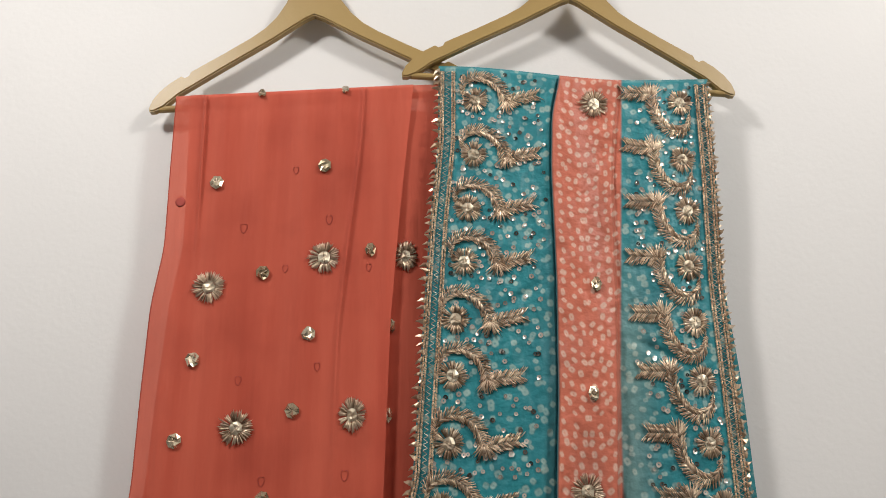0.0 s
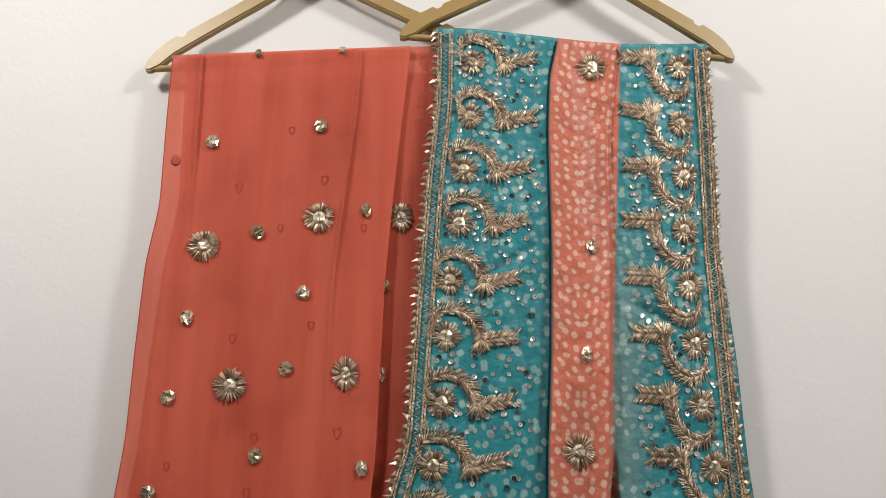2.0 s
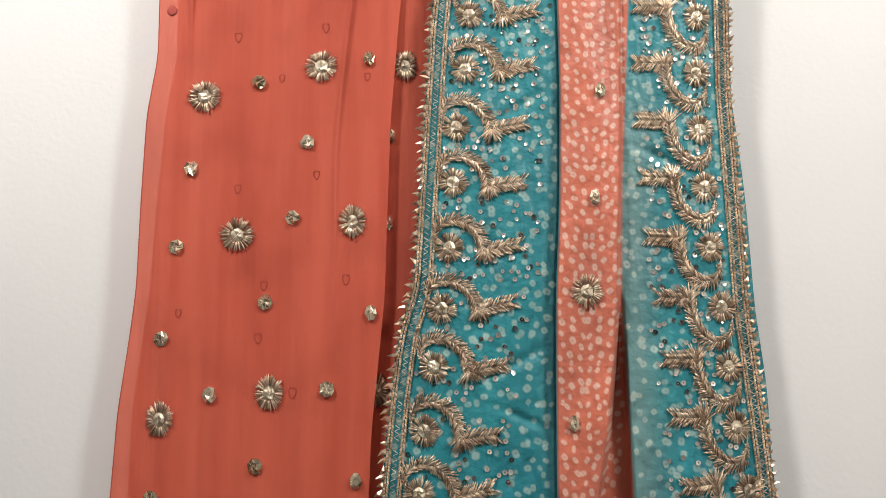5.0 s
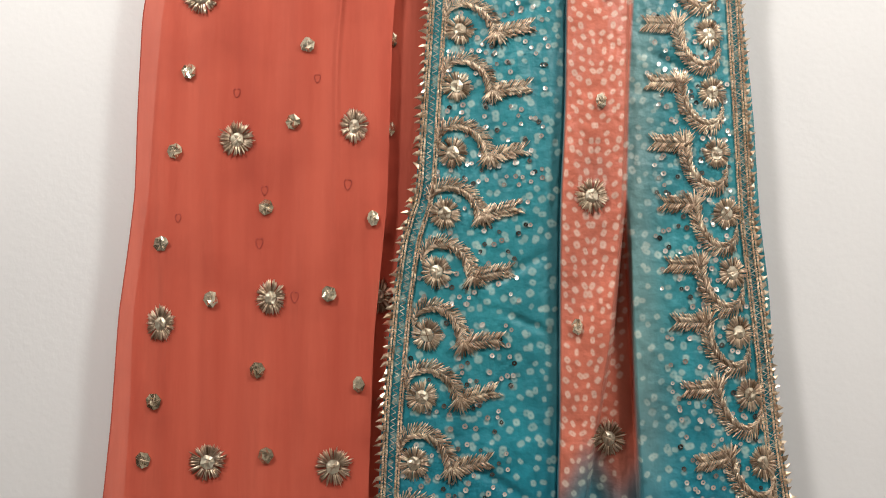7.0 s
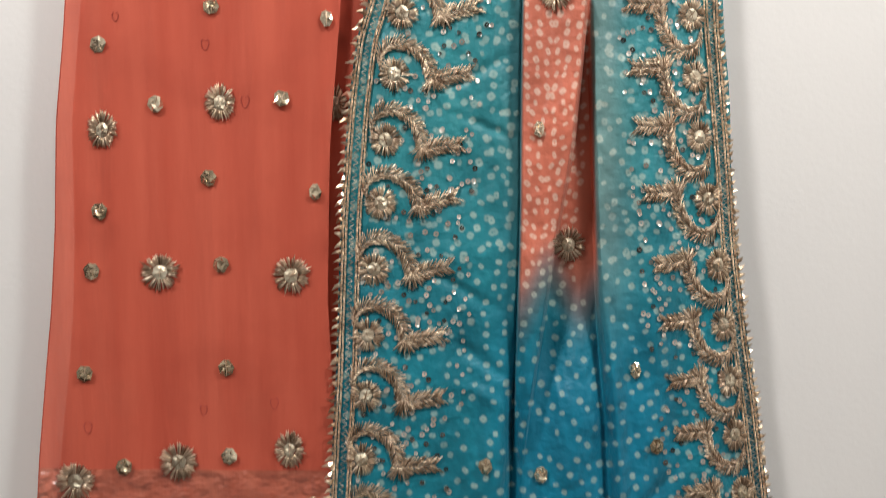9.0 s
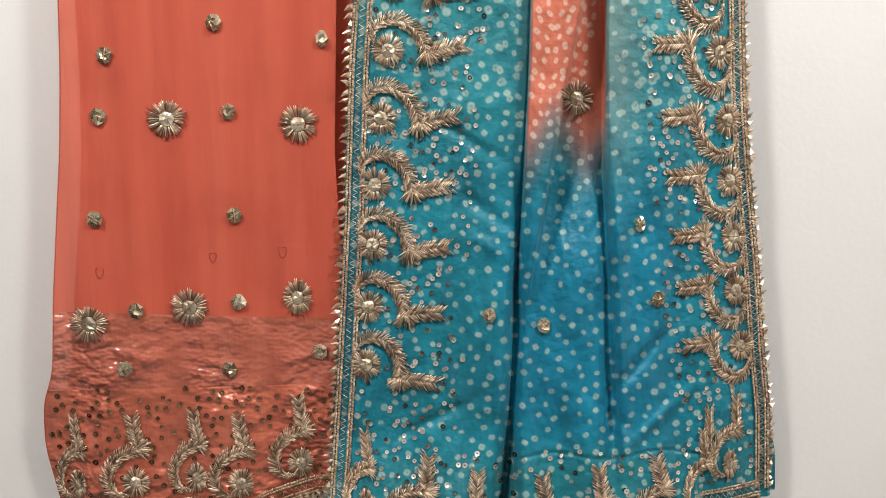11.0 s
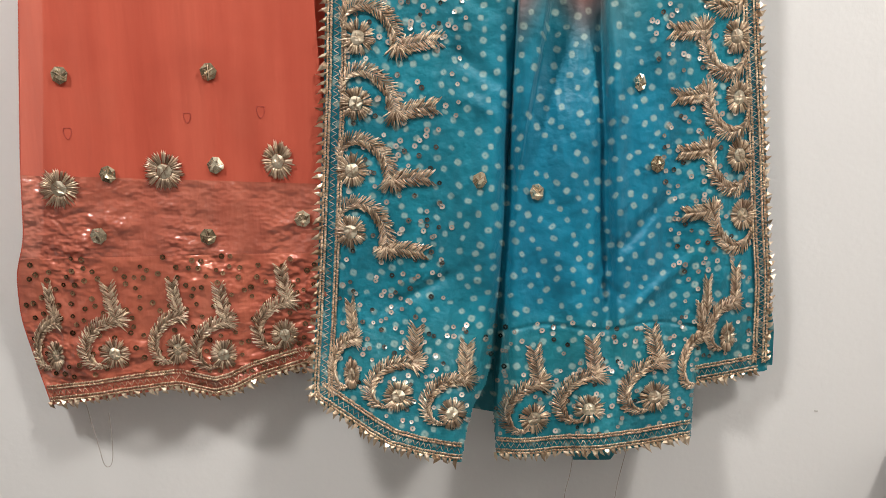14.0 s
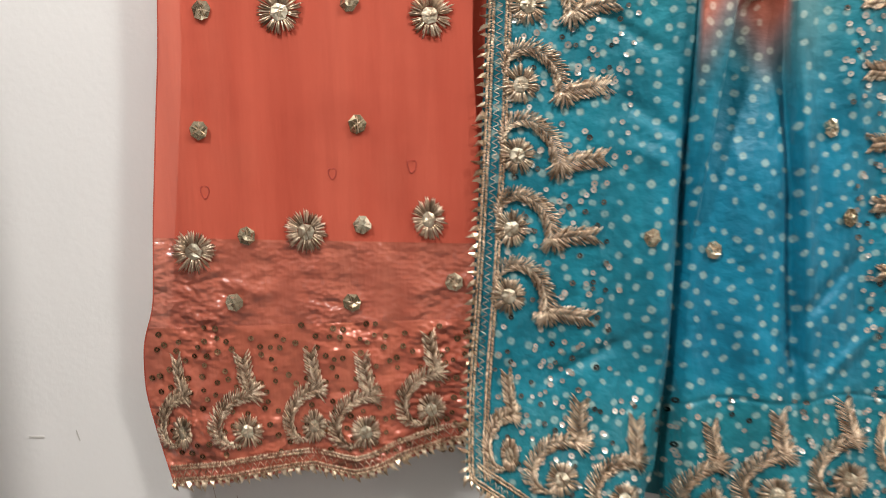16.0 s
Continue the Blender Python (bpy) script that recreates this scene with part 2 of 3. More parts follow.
def bead_mesh(name, p0, p1, width, depth, mat, lift=0.0012, origin=(0, 0, 0)):
    v, f = beads(p0, p1, width, depth, lift)
    return mesh_of(name, v - np.array(origin), f, mat)


def along(points, step):
    """Points at even steps on a soft curve through a few, and the directions there."""
    pts = np.array(points, float)
    t = np.linspace(0, len(pts) - 1, 400)
    line = np.stack([np.interp(t, np.arange(len(pts)), pts[:, k]) for k in (0, 1)], -1)
    k = np.hanning(75)
    for c in (0, 1):
        padded = np.concatenate([2 * line[0, c] - line[37:0:-1, c], line[:, c], 2 * line[-1, c] - line[-2:-39:-1, c]])
        line[:, c] = np.convolve(padded, k / k.sum(), "valid")
    far = np.concatenate([[0], np.cumsum(np.linalg.norm(np.diff(line, axis=0), axis=1))])
    s = np.arange(0, far[-1], step)
    q = np.stack([np.interp(s, far, line[:, c]) for c in (0, 1)], -1)
    d = np.gradient(q, axis=0)
    return q, d / np.linalg.norm(d, axis=1)[:, None], s / far[-1]


def turned(p, degrees, sx=1.0, sz=1.0):
    a = radians(degrees)
    p = np.asarray(p, float)
    return np.stack([sx * (p[..., 0] * math.cos(a) - p[..., 1] * math.sin(a)), sz * (p[..., 0] * math.sin(a) + p[..., 1] * math.cos(a))], -1)


def leaf(points, step, half, lean):
    """Long wire stitches laid in a herringbone on both sides of a spine, over a shorter row beneath."""
    q, d, s = along(points, step)
    n = np.stack([-d[:, 1], d[:, 0]], -1)
    a, b, up = [], [], []
    for sign in (1, -1):
        for start, end, shift, high in ((-0.06, 0.62, 0.25 * sign, 0.0020), (0.36, 1.0, 0.5 + 0.25 * sign, 0.0010)):
            w = half(s) * (1 + 0.09 * rng.standard_normal(len(s)))
            ang = radians(lean) + 0.10 * rng.standard_normal(len(s))
            reach = d * np.minimum(w / np.tan(ang), 0.0100)[:, None] + n * (sign * w)[:, None]
            foot = q + d * (shift * step)
            a.append(foot + reach * start)
            b.append(foot + reach * end)
            up.append(high + 0.0012 * rng.random(len(q)))
    return np.concatenate(a), np.concatenate(b), np.concatenate(up)


def fan(foot, first, last, count, length):
    """Loose wire stitches that spread from one foot."""
    t = np.radians(np.linspace(first, last, count)) + 0.07 * rng.standard_normal(count)
    u = np.stack([np.cos(t), np.sin(t)], -1)
    far = length * (1 + 0.10 * rng.standard_normal(count))
    return np.array(foot) + u * 0.003, np.array(foot) + u * far[:, None], 0.0022 + 0.001 * rng.random(count)


def arm_stitches():
    return leaf([(0.042, -0.005), (0.053, -0.002), (0.066, 0.001), (0.082, 0.0040)], 0.0021, lambda s: 0.0102 - 0.0010 * s, 43)


def vine_stitches():
    arc = [(-0.0163, 0.008), (-0.0160, 0.021), (-0.008, 0.031), (0.005, 0.0345), (0.018, 0.031), (0.031, 0.022), (0.039, 0.008), (0.0425, -0.007)]
    tail = np.array([(-0.0150, 0.001), (-0.0158, 0.006)])
    rows = [leaf(arc, 0.0021, lambda s: 0.0032 + 0.0062 * smooth(0.0, 0.20, s), 44), fan((0.0420, -0.001), -135, -30, 16, 0.0200), fan((0.0425, -0.001), -118, -42, 11, 0.0135), arm_stitches(),
            (tail, tail + np.array([(-0.001, 0.008), (0.0005, 0.009)]), np.full(2, 0.0012))]
    return [np.concatenate(c) for c in zip(*rows)]


def burst_stitches(inner, outer, count):
    """Long loops of wire round a centre, with a shorter ring of them tucked between."""
    t = np.arange(count) * 2 * math.pi / count + 0.05 * rng.standard_normal(count)
    u = np.stack([np.cos(t), np.sin(t)], -1)
    r1 = outer * (1 + 0.07 * rng.standard_normal(count))
    t2 = t + math.pi / count
    u2 = np.stack([np.cos(t2), np.sin(t2)], -1)
    r2 = outer * 0.96 * (1 + 0.06 * rng.standard_normal(count))
    return np.concatenate([u * inner, u2 * inner * 0.95]), np.concatenate([u * r1[:, None], u2 * r2[:, None]]), np.concatenate([0.0021 + 0.0008 * rng.random(count), 0.0002 + 0.0005 * rng.random(count)])


def facets(radius, sides, rise, depth, at, sx=1.0, turn=0.0, origin=(0, 0, 0)):
    """A folded-foil disc: facets of uneven tilt with raised ridges."""
    v, f = [], []
    lift = 0.0022
    mid = rng.normal(0, radius * 0.10, 2)
    ring = []
    for k in range(sides):
        a = turn + (k + 0.12 * rng.standard_normal()) * 2 * math.pi / sides
        ring.append((math.cos(a) * radius, math.sin(a) * radius))
    v.append((at[0] + mid[0] * sx, at[1] + mid[1], lift + rng.uniform(0.2, 0.9) * rise))
    for part_r, lo, hi in ((0.52, 0.0, 1.3), (1.0, -0.3, 0.7)):
        for px, pz in ring:
            v.append((at[0] + px * part_r * sx, at[1] + pz * part_r, lift + rng.uniform(lo, hi) * rise))
    for px, pz in ring:
        v.append((at[0] + px * sx * 1.02, at[1] + pz * 1.02, 0.0))
    for k in range(sides):
        j = (k + 1) % sides
        f.append((0, 1 + k, 1 + j))
        for r in (1, 1 + sides):
            f += [(r + k, r + sides + k, r + sides + j), (r + k, r + sides + j, r + j)]
    v = np.array(v)
    p = placed(v[:, 0], v[:, 1], depth(v[:, 0], v[:, 1]) - v[:, 2]) - np.array(origin)
    return p, np.array(f)


def flower(parent, name, at, depth, sx, origin, outer=0.0192, inner=0.0072, count=27, disc=0.0079, label=""):
    a, b, up = burst_stitches(inner, outer, count)
    a, b = turned(a, 0, sx) + at, turned(b, 0, sx) + at
    ob = part(name, bead_mesh(name, a, b, 0.00092, depth, ZARI, up, origin), parent, label)
    v, f = facets(disc, 7, 0.0022, depth, at, sx, rng.uniform(0, 1), origin)
    part("centre_disc", mesh_of("centre_disc", v, f, FOIL, False), ob, "faceted pale gold foil centre")
    t = rng.uniform(0, 3) + np.arange(2) * rng.uniform(0.7, 1.5)
    ends = turned(np.stack([np.cos(t), np.sin(t)], -1) * disc * 1.05, 0, sx)
    part("wire_cross", bead_mesh("wire_cross", at - ends, at + ends, 0.0005, depth, ZARI, 0.0040, origin), ob)
    return ob


def vine(parent, at, depth, turn, sx, sz, origin, size=1.0):
    a, b, up = vine_stitches()
    a, b = turned(a * size, turn, sx, sz) + at, turned(b * size, turn, sx, sz) + at
    return part("paisley_vine", bead_mesh("paisley_vine", a, b, 0.00074, depth, ZARI, up, origin), parent)


def sprig(parent, at, depth, turn, sx, origin):
    """The straight leaf of a vine whose arc is folded away."""
    a, b, up = arm_stitches()
    a, b = turned(a - np.array((0.042, -0.005)), turn, sx) + at, turned(b - np.array((0.042, -0.005)), turn, sx) + at
    return part("leaf_sprig", bead_mesh("leaf_sprig", a, b, 0.00074, depth, ZARI, up, origin), parent)


def stud(parent, at, depth, sx, origin, radius=0.0094):
    v, f = facets(radius, 7, 0.0034, depth, at, sx, rng.uniform(0, 1), origin)
    ob = part("foil_stud", mesh_of("foil_stud", v, f, STUD, False), parent)
    t = rng.uniform(0, 1) + np.arange(3) * math.pi / 3
    ends = turned(np.stack([np.cos(t), np.sin(t)], -1) * radius * 0.95, 0, sx)
    part("wire_cross", bead_mesh("wire_cross", at - ends, at + ends, 0.00055, depth, ZARI, 0.0036, origin), ob)
    return ob


def sequins(name, spots, depth, mat, radius, parent, origin, label):
    """Little cupped discs with a hole, each tilted its own way."""
    v, f = [], []
    for k, (x, z) in enumerate(spots):
        r = radius * rng.uniform(0.8, 1.15)
        tx, tz = rng.normal(0, 0.13, 2)
        base = len(v)
        for rr, h in ((0.28, 0.0), (0.72, 0.00005), (1.0, 0.00025)):
            for j in range(8):
                c, s = math.cos(j * math.pi / 4), math.sin(j * math.pi / 4)
                v.append((x + rr * r * c, z + rr * r * s, 0.0012 + h + rr * r * (c * tx + s * tz)))
        for ring in (0, 8):
            for j in range(8):
                i = (j + 1) % 8
                f.append((base + ring + j, base + ring + 8 + j, base + ring + 8 + i, base + ring + i))
    v = np.array(v)
    p = placed(v[:, 0], v[:, 1], depth(v[:, 0], v[:, 1]) - v[:, 2]) - np.array(origin)
    return part(name, mesh_of(name, p, f, mat), parent, label, "stuff")


def chain(line, step, offset, slant, half):
    """Slanted stitches of a braid that runs along a line at an offset to its side."""
    q, d, s = along_line(line, step)
    n = np.stack([-d[:, 1], d[:, 0]], -1)
    c = q + n * offset
    a, b = [], []
    for sign in (1, -1):
        jig = rng.normal(0, 0.0002, (len(q), 2))
        a.append(c + n * sign * 0.0002 + jig)
        b.append(c + n * sign * half + d * slant + jig)
    return np.concatenate(a), np.concatenate(b)


def along_line(line, step):
    line = np.asarray(line, float)
    far = np.concatenate([[0], np.cumsum(np.linalg.norm(np.diff(line, axis=0), axis=1))])
    s = np.arange(0, far[-1], step)
    q = np.stack([np.interp(s, far, line[:, c]) for c in (0, 1)], -1)
    d = np.gradient(q, axis=0)
    return q, d / np.linalg.norm(d, axis=1)[:, None], s


def zigzag(line, step, offset, half):
    q, d, s = along_line(line, step)
    n = np.stack([-d[:, 1], d[:, 0]], -1)
    sign = np.where(np.arange(len(q)) % 2 == 0, 1, -1)[:, None]
    z = q + n * (offset + half * sign)
    return z[:-1], z[1:]


def spike_mesh(seed):
    """A folded ribbon point, its base at the origin, pointing along +x, facing -y."""
    r = random.Random(seed)
    k, curl = r.uniform(-0.0012, 0.0012), r.uniform(0.0, 0.0045)
    v = [(-0.001, 0, 0.0044), (-0.001, 0, -0.0046), (0.0030, -0.0046, 0.0002 + k), (0.0122, 0.0004 - r.uniform(0, 0.004), 0.0014 + curl),
         (0.0062, -0.0014 + r.uniform(-0.002, 0.001), -0.0020), (0.0052, -0.0008 + r.uniform(-0.002, 0.001), 0.0036), (0.001, 0.0016, 0.0)]
    f = [(0, 2, 5), (5, 2, 3), (2, 4, 3), (1, 4, 2), (0, 1, 2), (0, 5, 6), (5, 3, 6), (3, 4, 6), (4, 1, 6)]
    return mesh_of("ribbon_point", v, f, GOTA, False)


SPIKES = [spike_mesh(k) for k in range(6)]


def spikes(parent, line, step, outward, depth, size, origin, squash=1.0):
    """Ribbon points along an edge; outward is +1 or -1 for the side of the line."""
    q, d, s = along_line(line, step)
    for k, (p, way) in enumerate(zip(q, d)):
        n = np.array([-way[1], way[0]]) * outward
        w = placed(p[0], p[1], float(depth(p[0], p[1])) - 0.0012) - np.array(origin)
        ob = new("ribbon_point", SPIKES[(k * 7 + k // 5) % 6])
        ob.parent = parent
        a = math.atan2(n[1], n[0]) + 0.30 * rng.standard_normal()
        grow = size * rng.uniform(0.75, 1.15)
        ob.matrix_basis = Matrix.Translation(w) @ Matrix.Rotation(-a, 4, "Y") @ Matrix.Rotation(0.45 * rng.standard_normal(), 4, "X") @ Matrix.Rotation(0.25 * rng.standard_normal(), 4, "Z") @ Matrix.Diagonal((grow * squash, grow, grow, 1))


def trim(parent, name, line, outward, depth, origin, widths, label):
    """Edge trimming: an outer braid, a zigzag on a coloured band, an inner braid. widths: the offsets inward."""
    side = -outward
    o1, oz, o2 = widths
    pieces = [chain(line, 0.0015, side * o1, 0.0018, 0.0033), chain(line, 0.0015, side * o2, 0.0018, 0.0030)]
    a = np.concatenate([p[0] for p in pieces])
    b = np.concatenate([p[1] for p in pieces])
    ob = part(name, bead_mesh(name, a, b, 0.00080, depth, BRAID, 0.0012, origin), parent, label)
    za, zb = zigzag(line, 0.0034, side * oz, 0.0031)
    part("zigzag_stitch", bead_mesh("zigzag_stitch", za, zb, 0.00045, depth, ZARI, 0.0008, origin), ob)
    return ob


def scatter(count, inside, lo, hi, apart):
    """Spots at random, not nearer to each other than apart."""
    kept = []
    for x, z in zip(rng.uniform(lo[0], hi[0], count * 8), rng.uniform(lo[1], hi[1], count * 8)):
        if len(kept) >= count:
            break
        if inside(x, z) and all((x - a) ** 2 + (z - b) ** 2 > apart * apart for a, b in kept[-400:]):
            kept.append((x, z))
    return kept


# ---- the hangers ----


def hanger(name, at, tilt, y, size, label):
    """A flat lacquered hanger: arched body with notches, a lower bar, a wire hook."""
    base = thing(name, label, "clothes hanger", (at[0], y, at[1]), "hangers on the wall")
    base.matrix_basis = Matrix.Translation((at[0], y, at[1])) @ Matrix.Rotation(radians(-tilt), 4, "Y") @ Matrix.Scale(size, 4)
    half = [(0.0, 0.070), (0.011, 0.068), (0.020, 0.058), (0.029, 0.040), (0.038, 0.020), (0.050, 0.001), (0.066, -0.016), (0.085, -0.0295), (0.120, -0.0505), (0.163, -0.0750),
            (0.1655, -0.0805), (0.171, -0.0835), (0.1755, -0.0812), (0.177, -0.0815), (0.190, -0.0900), (0.203, -0.1015), (0.2120, -0.1135), (0.2165, -0.1250), (0.2155, -0.1295), (0.2095, -0.1300),
            (0.197, -0.1240), (0.178, -0.1075), (0.12, -0.0720), (0.06, -0.0365), (0.012, -0.0055), (0.0, 0.0)]
    ring = half + [(-x, z) for x, z in half[-2:0:-1]]
    bm = bmesh.new()
    front = [bm.verts.new((x, -0.006, z)) for x, z in ring]
    back = [bm.verts.new((x, 0.006, z)) for x, z in ring]
    n = len(ring)
    f1 = bm.faces.new(front)
    f2 = bm.faces.new(back[::-1])
    for k in range(n):
        bm.faces.new((front[k], back[k], back[(k + 1) % n], front[(k + 1) % n]))
    bmesh.ops.recalc_face_normals(bm, faces=bm.faces[:])
    rim = [e for e in bm.edges if len(e.link_faces) == 2 and any(f in (f1, f2) for f in e.link_faces)]
    bmesh.ops.bevel(bm, geom=rim, offset=0.0018, segments=3, affect="EDGES")
    me = bpy.data.meshes.new("hanger_body")
    bm.to_mesh(me)
    bm.free()
    me.materials.append(TAN)
    part("hanger_body", me, base)
    bm = bmesh.new()
    bmesh.ops.create_cone(bm, cap_ends=True, segments=12, radius1=0.0045, radius2=0.0045, depth=0.408, matrix=Matrix.Translation((0, 0.0, -0.1255)) @ Matrix.Rotation(radians(90), 4, "Y"))
    me = bpy.data.meshes.new("lower_bar")
    bm.to_mesh(me)
    bm.free()
    me.materials.append(TAN)
    part("lower_bar", me, base)
    cu = bpy.data.curves.new("wire_hook", "CURVE")
    cu.dimensions, cu.bevel_depth, cu.bevel_resolution = "3D", 0.0018, 3
    sp = cu.splines.new("POLY")
    pts = [(0, 0.065), (0, 0.090)] + [(0.022 * math.cos(a), 0.112 + 0.022 * math.sin(a)) for a in np.linspace(-math.pi / 2, math.pi * 0.9, 18)]
    sp.points.add(len(pts) - 1)
    for q, (x, z) in zip(sp.points, pts):
        q.co = (x, 0, z, 1)
    cu.materials.append(STEEL)
    part("wire_hook", cu, base, "bent steel wire hook")
    nail = bmesh.new()
    reach = BACK - y + 0.010
    bmesh.ops.create_cone(nail, cap_ends=True, segments=10, radius1=0.0022, radius2=0.0022, depth=reach, matrix=Matrix.Translation((at[0], y - 0.008 + reach / 2, at[1] + 0.1285 * size)) @ Matrix.Rotation(radians(90), 4, "X"))
    me = bpy.data.meshes.new("wall_nail")
    nail.to_mesh(me)
    nail.free()
    me.materials.append(STEEL)
    tagged(new("wall_nail", me), "thin steel nail in the wall holding a hanger", "nail", kind="")


hanger("clothes_hanger", (-0.1706, 1.914), 2.6, HANG + 0.024, 1.045, "tan lacquered flat hanger holding the coral cloth")
hanger("clothes_hanger", (0.1870, 1.923), -4.7, HANG + 0.010, 1.032, "tan lacquered flat hanger holding the turquoise cloth")

# ---- the coral dupatta ----
CORIGIN = (-0.2, HANG, 1.15)
coral = thing("coral_dupatta", "sheer coral chiffon dupatta with gold bursts, folded over a hanger", "dupatta", CORIGIN, "embroidered dupattas")
CL = eased([(1.79, -0.347), (1.676, -0.346), (1.569, -0.344), (1.496, -0.354), (1.384, -0.356), (1.284, -0.356), (1.226, -0.361), (1.143, -0.370), (1.03, -0.374), (0.944, -0.380), (0.89, -0.386), (0.784, -0.397), (0.70, -0.403), (0.669, -0.415), (0.617, -0.416), (0.558, -0.404), (0.514, -0.394), (0.48, -0.388)])
CFOLD = eased([(1.792, -0.030), (1.70, -0.039), (1.594, -0.049), (1.478, -0.058), (1.268, -0.065), (1.115, -0.080), (0.941, -0.086), (0.80, -0.080), (0.5, -0.075)])


def coral_depth(x, z):
    x, z = np.asarray(x, float), np.asarray(z, float)
    d = 0.004 + 0.0025 * np.sin(x * 46 + 1.2 * np.sin(z * 3.1)) + 0.0012 * np.sin(x * 120 + z * 4)
    pleat = -0.100 - 0.028 * smooth(1.79, 1.4, z)
    d = d - 0.005 * np.exp(-((x - pleat - 0.004) / 0.0035) ** 2) * smooth(1.15, 1.5, z) - 0.007 * np.exp(-((x + 0.307 - 0.02 * (1.79 - z)) / 0.0028) ** 2) * smooth(1.5, 1.7, z)
    d = d + 0.007 * np.sin(x * 44 + 0.7) * smooth(0.75, 0.50, z) + 0.016 * smooth(-0.36, -0.42, x) * smooth(0.8, 0.55, z)
    return d + 0.012 * smooth(0.0, 1.0, (z - 1.7765 - 0.0375 * (x + 0.346)) / 0.006) ** 2


def coral_back_depth(x, z):
    return coral_depth(x, z) * 0.4 + 0.018 - 0.009 * smooth(1.5, 1.74, z) + 0.002 * np.sin(x * 70 + z * 5)


def coral_top(u):
    return 1.7805 + 0.012 * u


def coral_hem(u):
    x = -0.394 + u * 0.32
    return np.interp(x, [-0.394, -0.34, -0.302, -0.25, -0.212, -0.19, -0.163, -0.112, -0.07], [0.515, 0.521, 0.526, 0.531, 0.521, 0.526, 0.538, 0.553, 0.556])


SEAM = 0.772
part("front_panel", sheet("front_panel", CL, CFOLD, coral_top, lambda u: SEAM - 0.014 * u, 180, 420, coral_depth, CORAL, None, CORIGIN), coral)
BAND = 0.682
part("tissue_panel", sheet("tissue_panel", CL, CFOLD, lambda u: SEAM - 0.014 * u, lambda u: BAND + 0.002 * u, 180, 90, coral_depth, TISSUE, None, CORIGIN), coral, "shiny crinkled coral tissue panel")
part("hem_band", sheet("hem_band", CL, CFOLD, lambda u: BAND + 0.002 * u, coral_hem, 180, 130, coral_depth, LAME, None, CORIGIN), coral, "glossy rumpled coral hem band")
part("back_panel", sheet("back_panel", lambda z: CL(z) + 0.020 + 0.004 * np.sin(z * 9), lambda z: CFOLD(z) * 0 + 0.035, lambda u: coral_top(u) + 0.001, lambda u: coral_hem(u * 1.2) + 0.02, 140, 300, coral_back_depth, CORAL, None, CORIGIN), coral)

for x, z in [(-0.284, 1.518), (-0.142, 1.554), (-0.239, 1.346), (-0.103, 1.360), (-0.322, 1.134), (-0.197, 1.162), (-0.265, 0.980), (-0.125, 0.974), (-0.360, 0.757), (-0.250, 0.774), (-0.131, 0.783)]:
    narrow = 0.80 if (x, z) in ((-0.103, 1.360), (-0.197, 1.162), (-0.131, 0.783), (-0.322, 1.134)) else 1.0
    flower(coral, "burst_motif", (x, z), coral_depth, narrow, CORIGIN, 0.0212, 0.0076, 32, 0.0084)
for x, z in [(-0.040, 1.553), (-0.074, 1.161)]:
    flower(coral, "burst_motif", (x, z), coral_back_depth, 0.75, CORIGIN, 0.0202, 0.0076, 32, 0.0084)
for x, z in [(-0.284, 1.657), (-0.145, 1.678), (-0.218, 1.535), (-0.084, 1.563), (-0.158, 1.458), (-0.297, 1.428), (-0.174, 1.366), (-0.311, 1.333), (-0.204, 1.266), (-0.081, 1.252), (-0.324, 1.225), (-0.265, 1.161), (-0.131, 1.166),
             (-0.211, 1.081), (-0.097, 1.064), (-0.327, 1.047), (-0.337, 0.983), (-0.200, 0.987), (-0.347, 0.873), (-0.197, 0.875), (-0.308, 0.771), (-0.196, 0.779), (-0.324, 0.706), (-0.209, 0.703), (-0.108, 0.721)]:
    stud(coral, (x, z), coral_depth, 0.75 if x > -0.10 else 0.95, CORIGIN)
for x, z in [(-0.121, 1.7870), (-0.232, 1.7835)]:
    stud(coral, (x, z), coral_depth, 0.9, CORIGIN, 0.006)
for x, z in [(-0.306, 0.845), (-0.167, 0.830), (-0.082, 1.727)]:
    flower(coral, "burst_motif", (x, z), lambda a, b: coral_back_depth(a, b) + 0.001, 0.95, CORIGIN, 0.0202, 0.0076, 32, 0.0084)
for x, z in [(-0.058, 1.464), (-0.061, 1.357), (-0.329, 1.630)]:
    stud(coral, (x, z), coral_back_depth, 0.6, CORIGIN)
for x, z, sx in [(-0.383, 0.573, 0.55), (-0.319, 0.574, 0.92), (-0.251, 0.577, 0.72), (-0.201, 0.570, 0.88), (-0.133, 0.591, 0.85)]:
    flower(coral, "flower_motif", (x, z), coral_depth, sx, CORIGIN, 0.0185, 0.0068, 25, 0.0074)
    vine(coral, (x, z), coral_depth, 88, sx, 0.92, CORIGIN)
hem_u = np.linspace(0, 1, 120)
hem_z = coral_hem(hem_u)
coral_line = np.stack([CL(hem_z) + hem_u * (CFOLD(hem_z) - CL(hem_z)), hem_z + 0.003], -1)
ct = trim(coral, "hem_braid", coral_line, -1, coral_depth, CORIGIN, (0.0034, 0.0105, 0.0175), "antique gold braided hem trimming")
spikes(ct, coral_line, 0.0074, -1, coral_depth, 0.74, CORIGIN)
sequins("sequin_scatter", scatter(230, lambda x, z: x > CL(z) + 0.006, (-0.42, 0.545), (-0.085, 0.682), 0.0075), coral_depth, BRONZE, 0.0030, coral, CORIGIN, "bronze cup sequins")

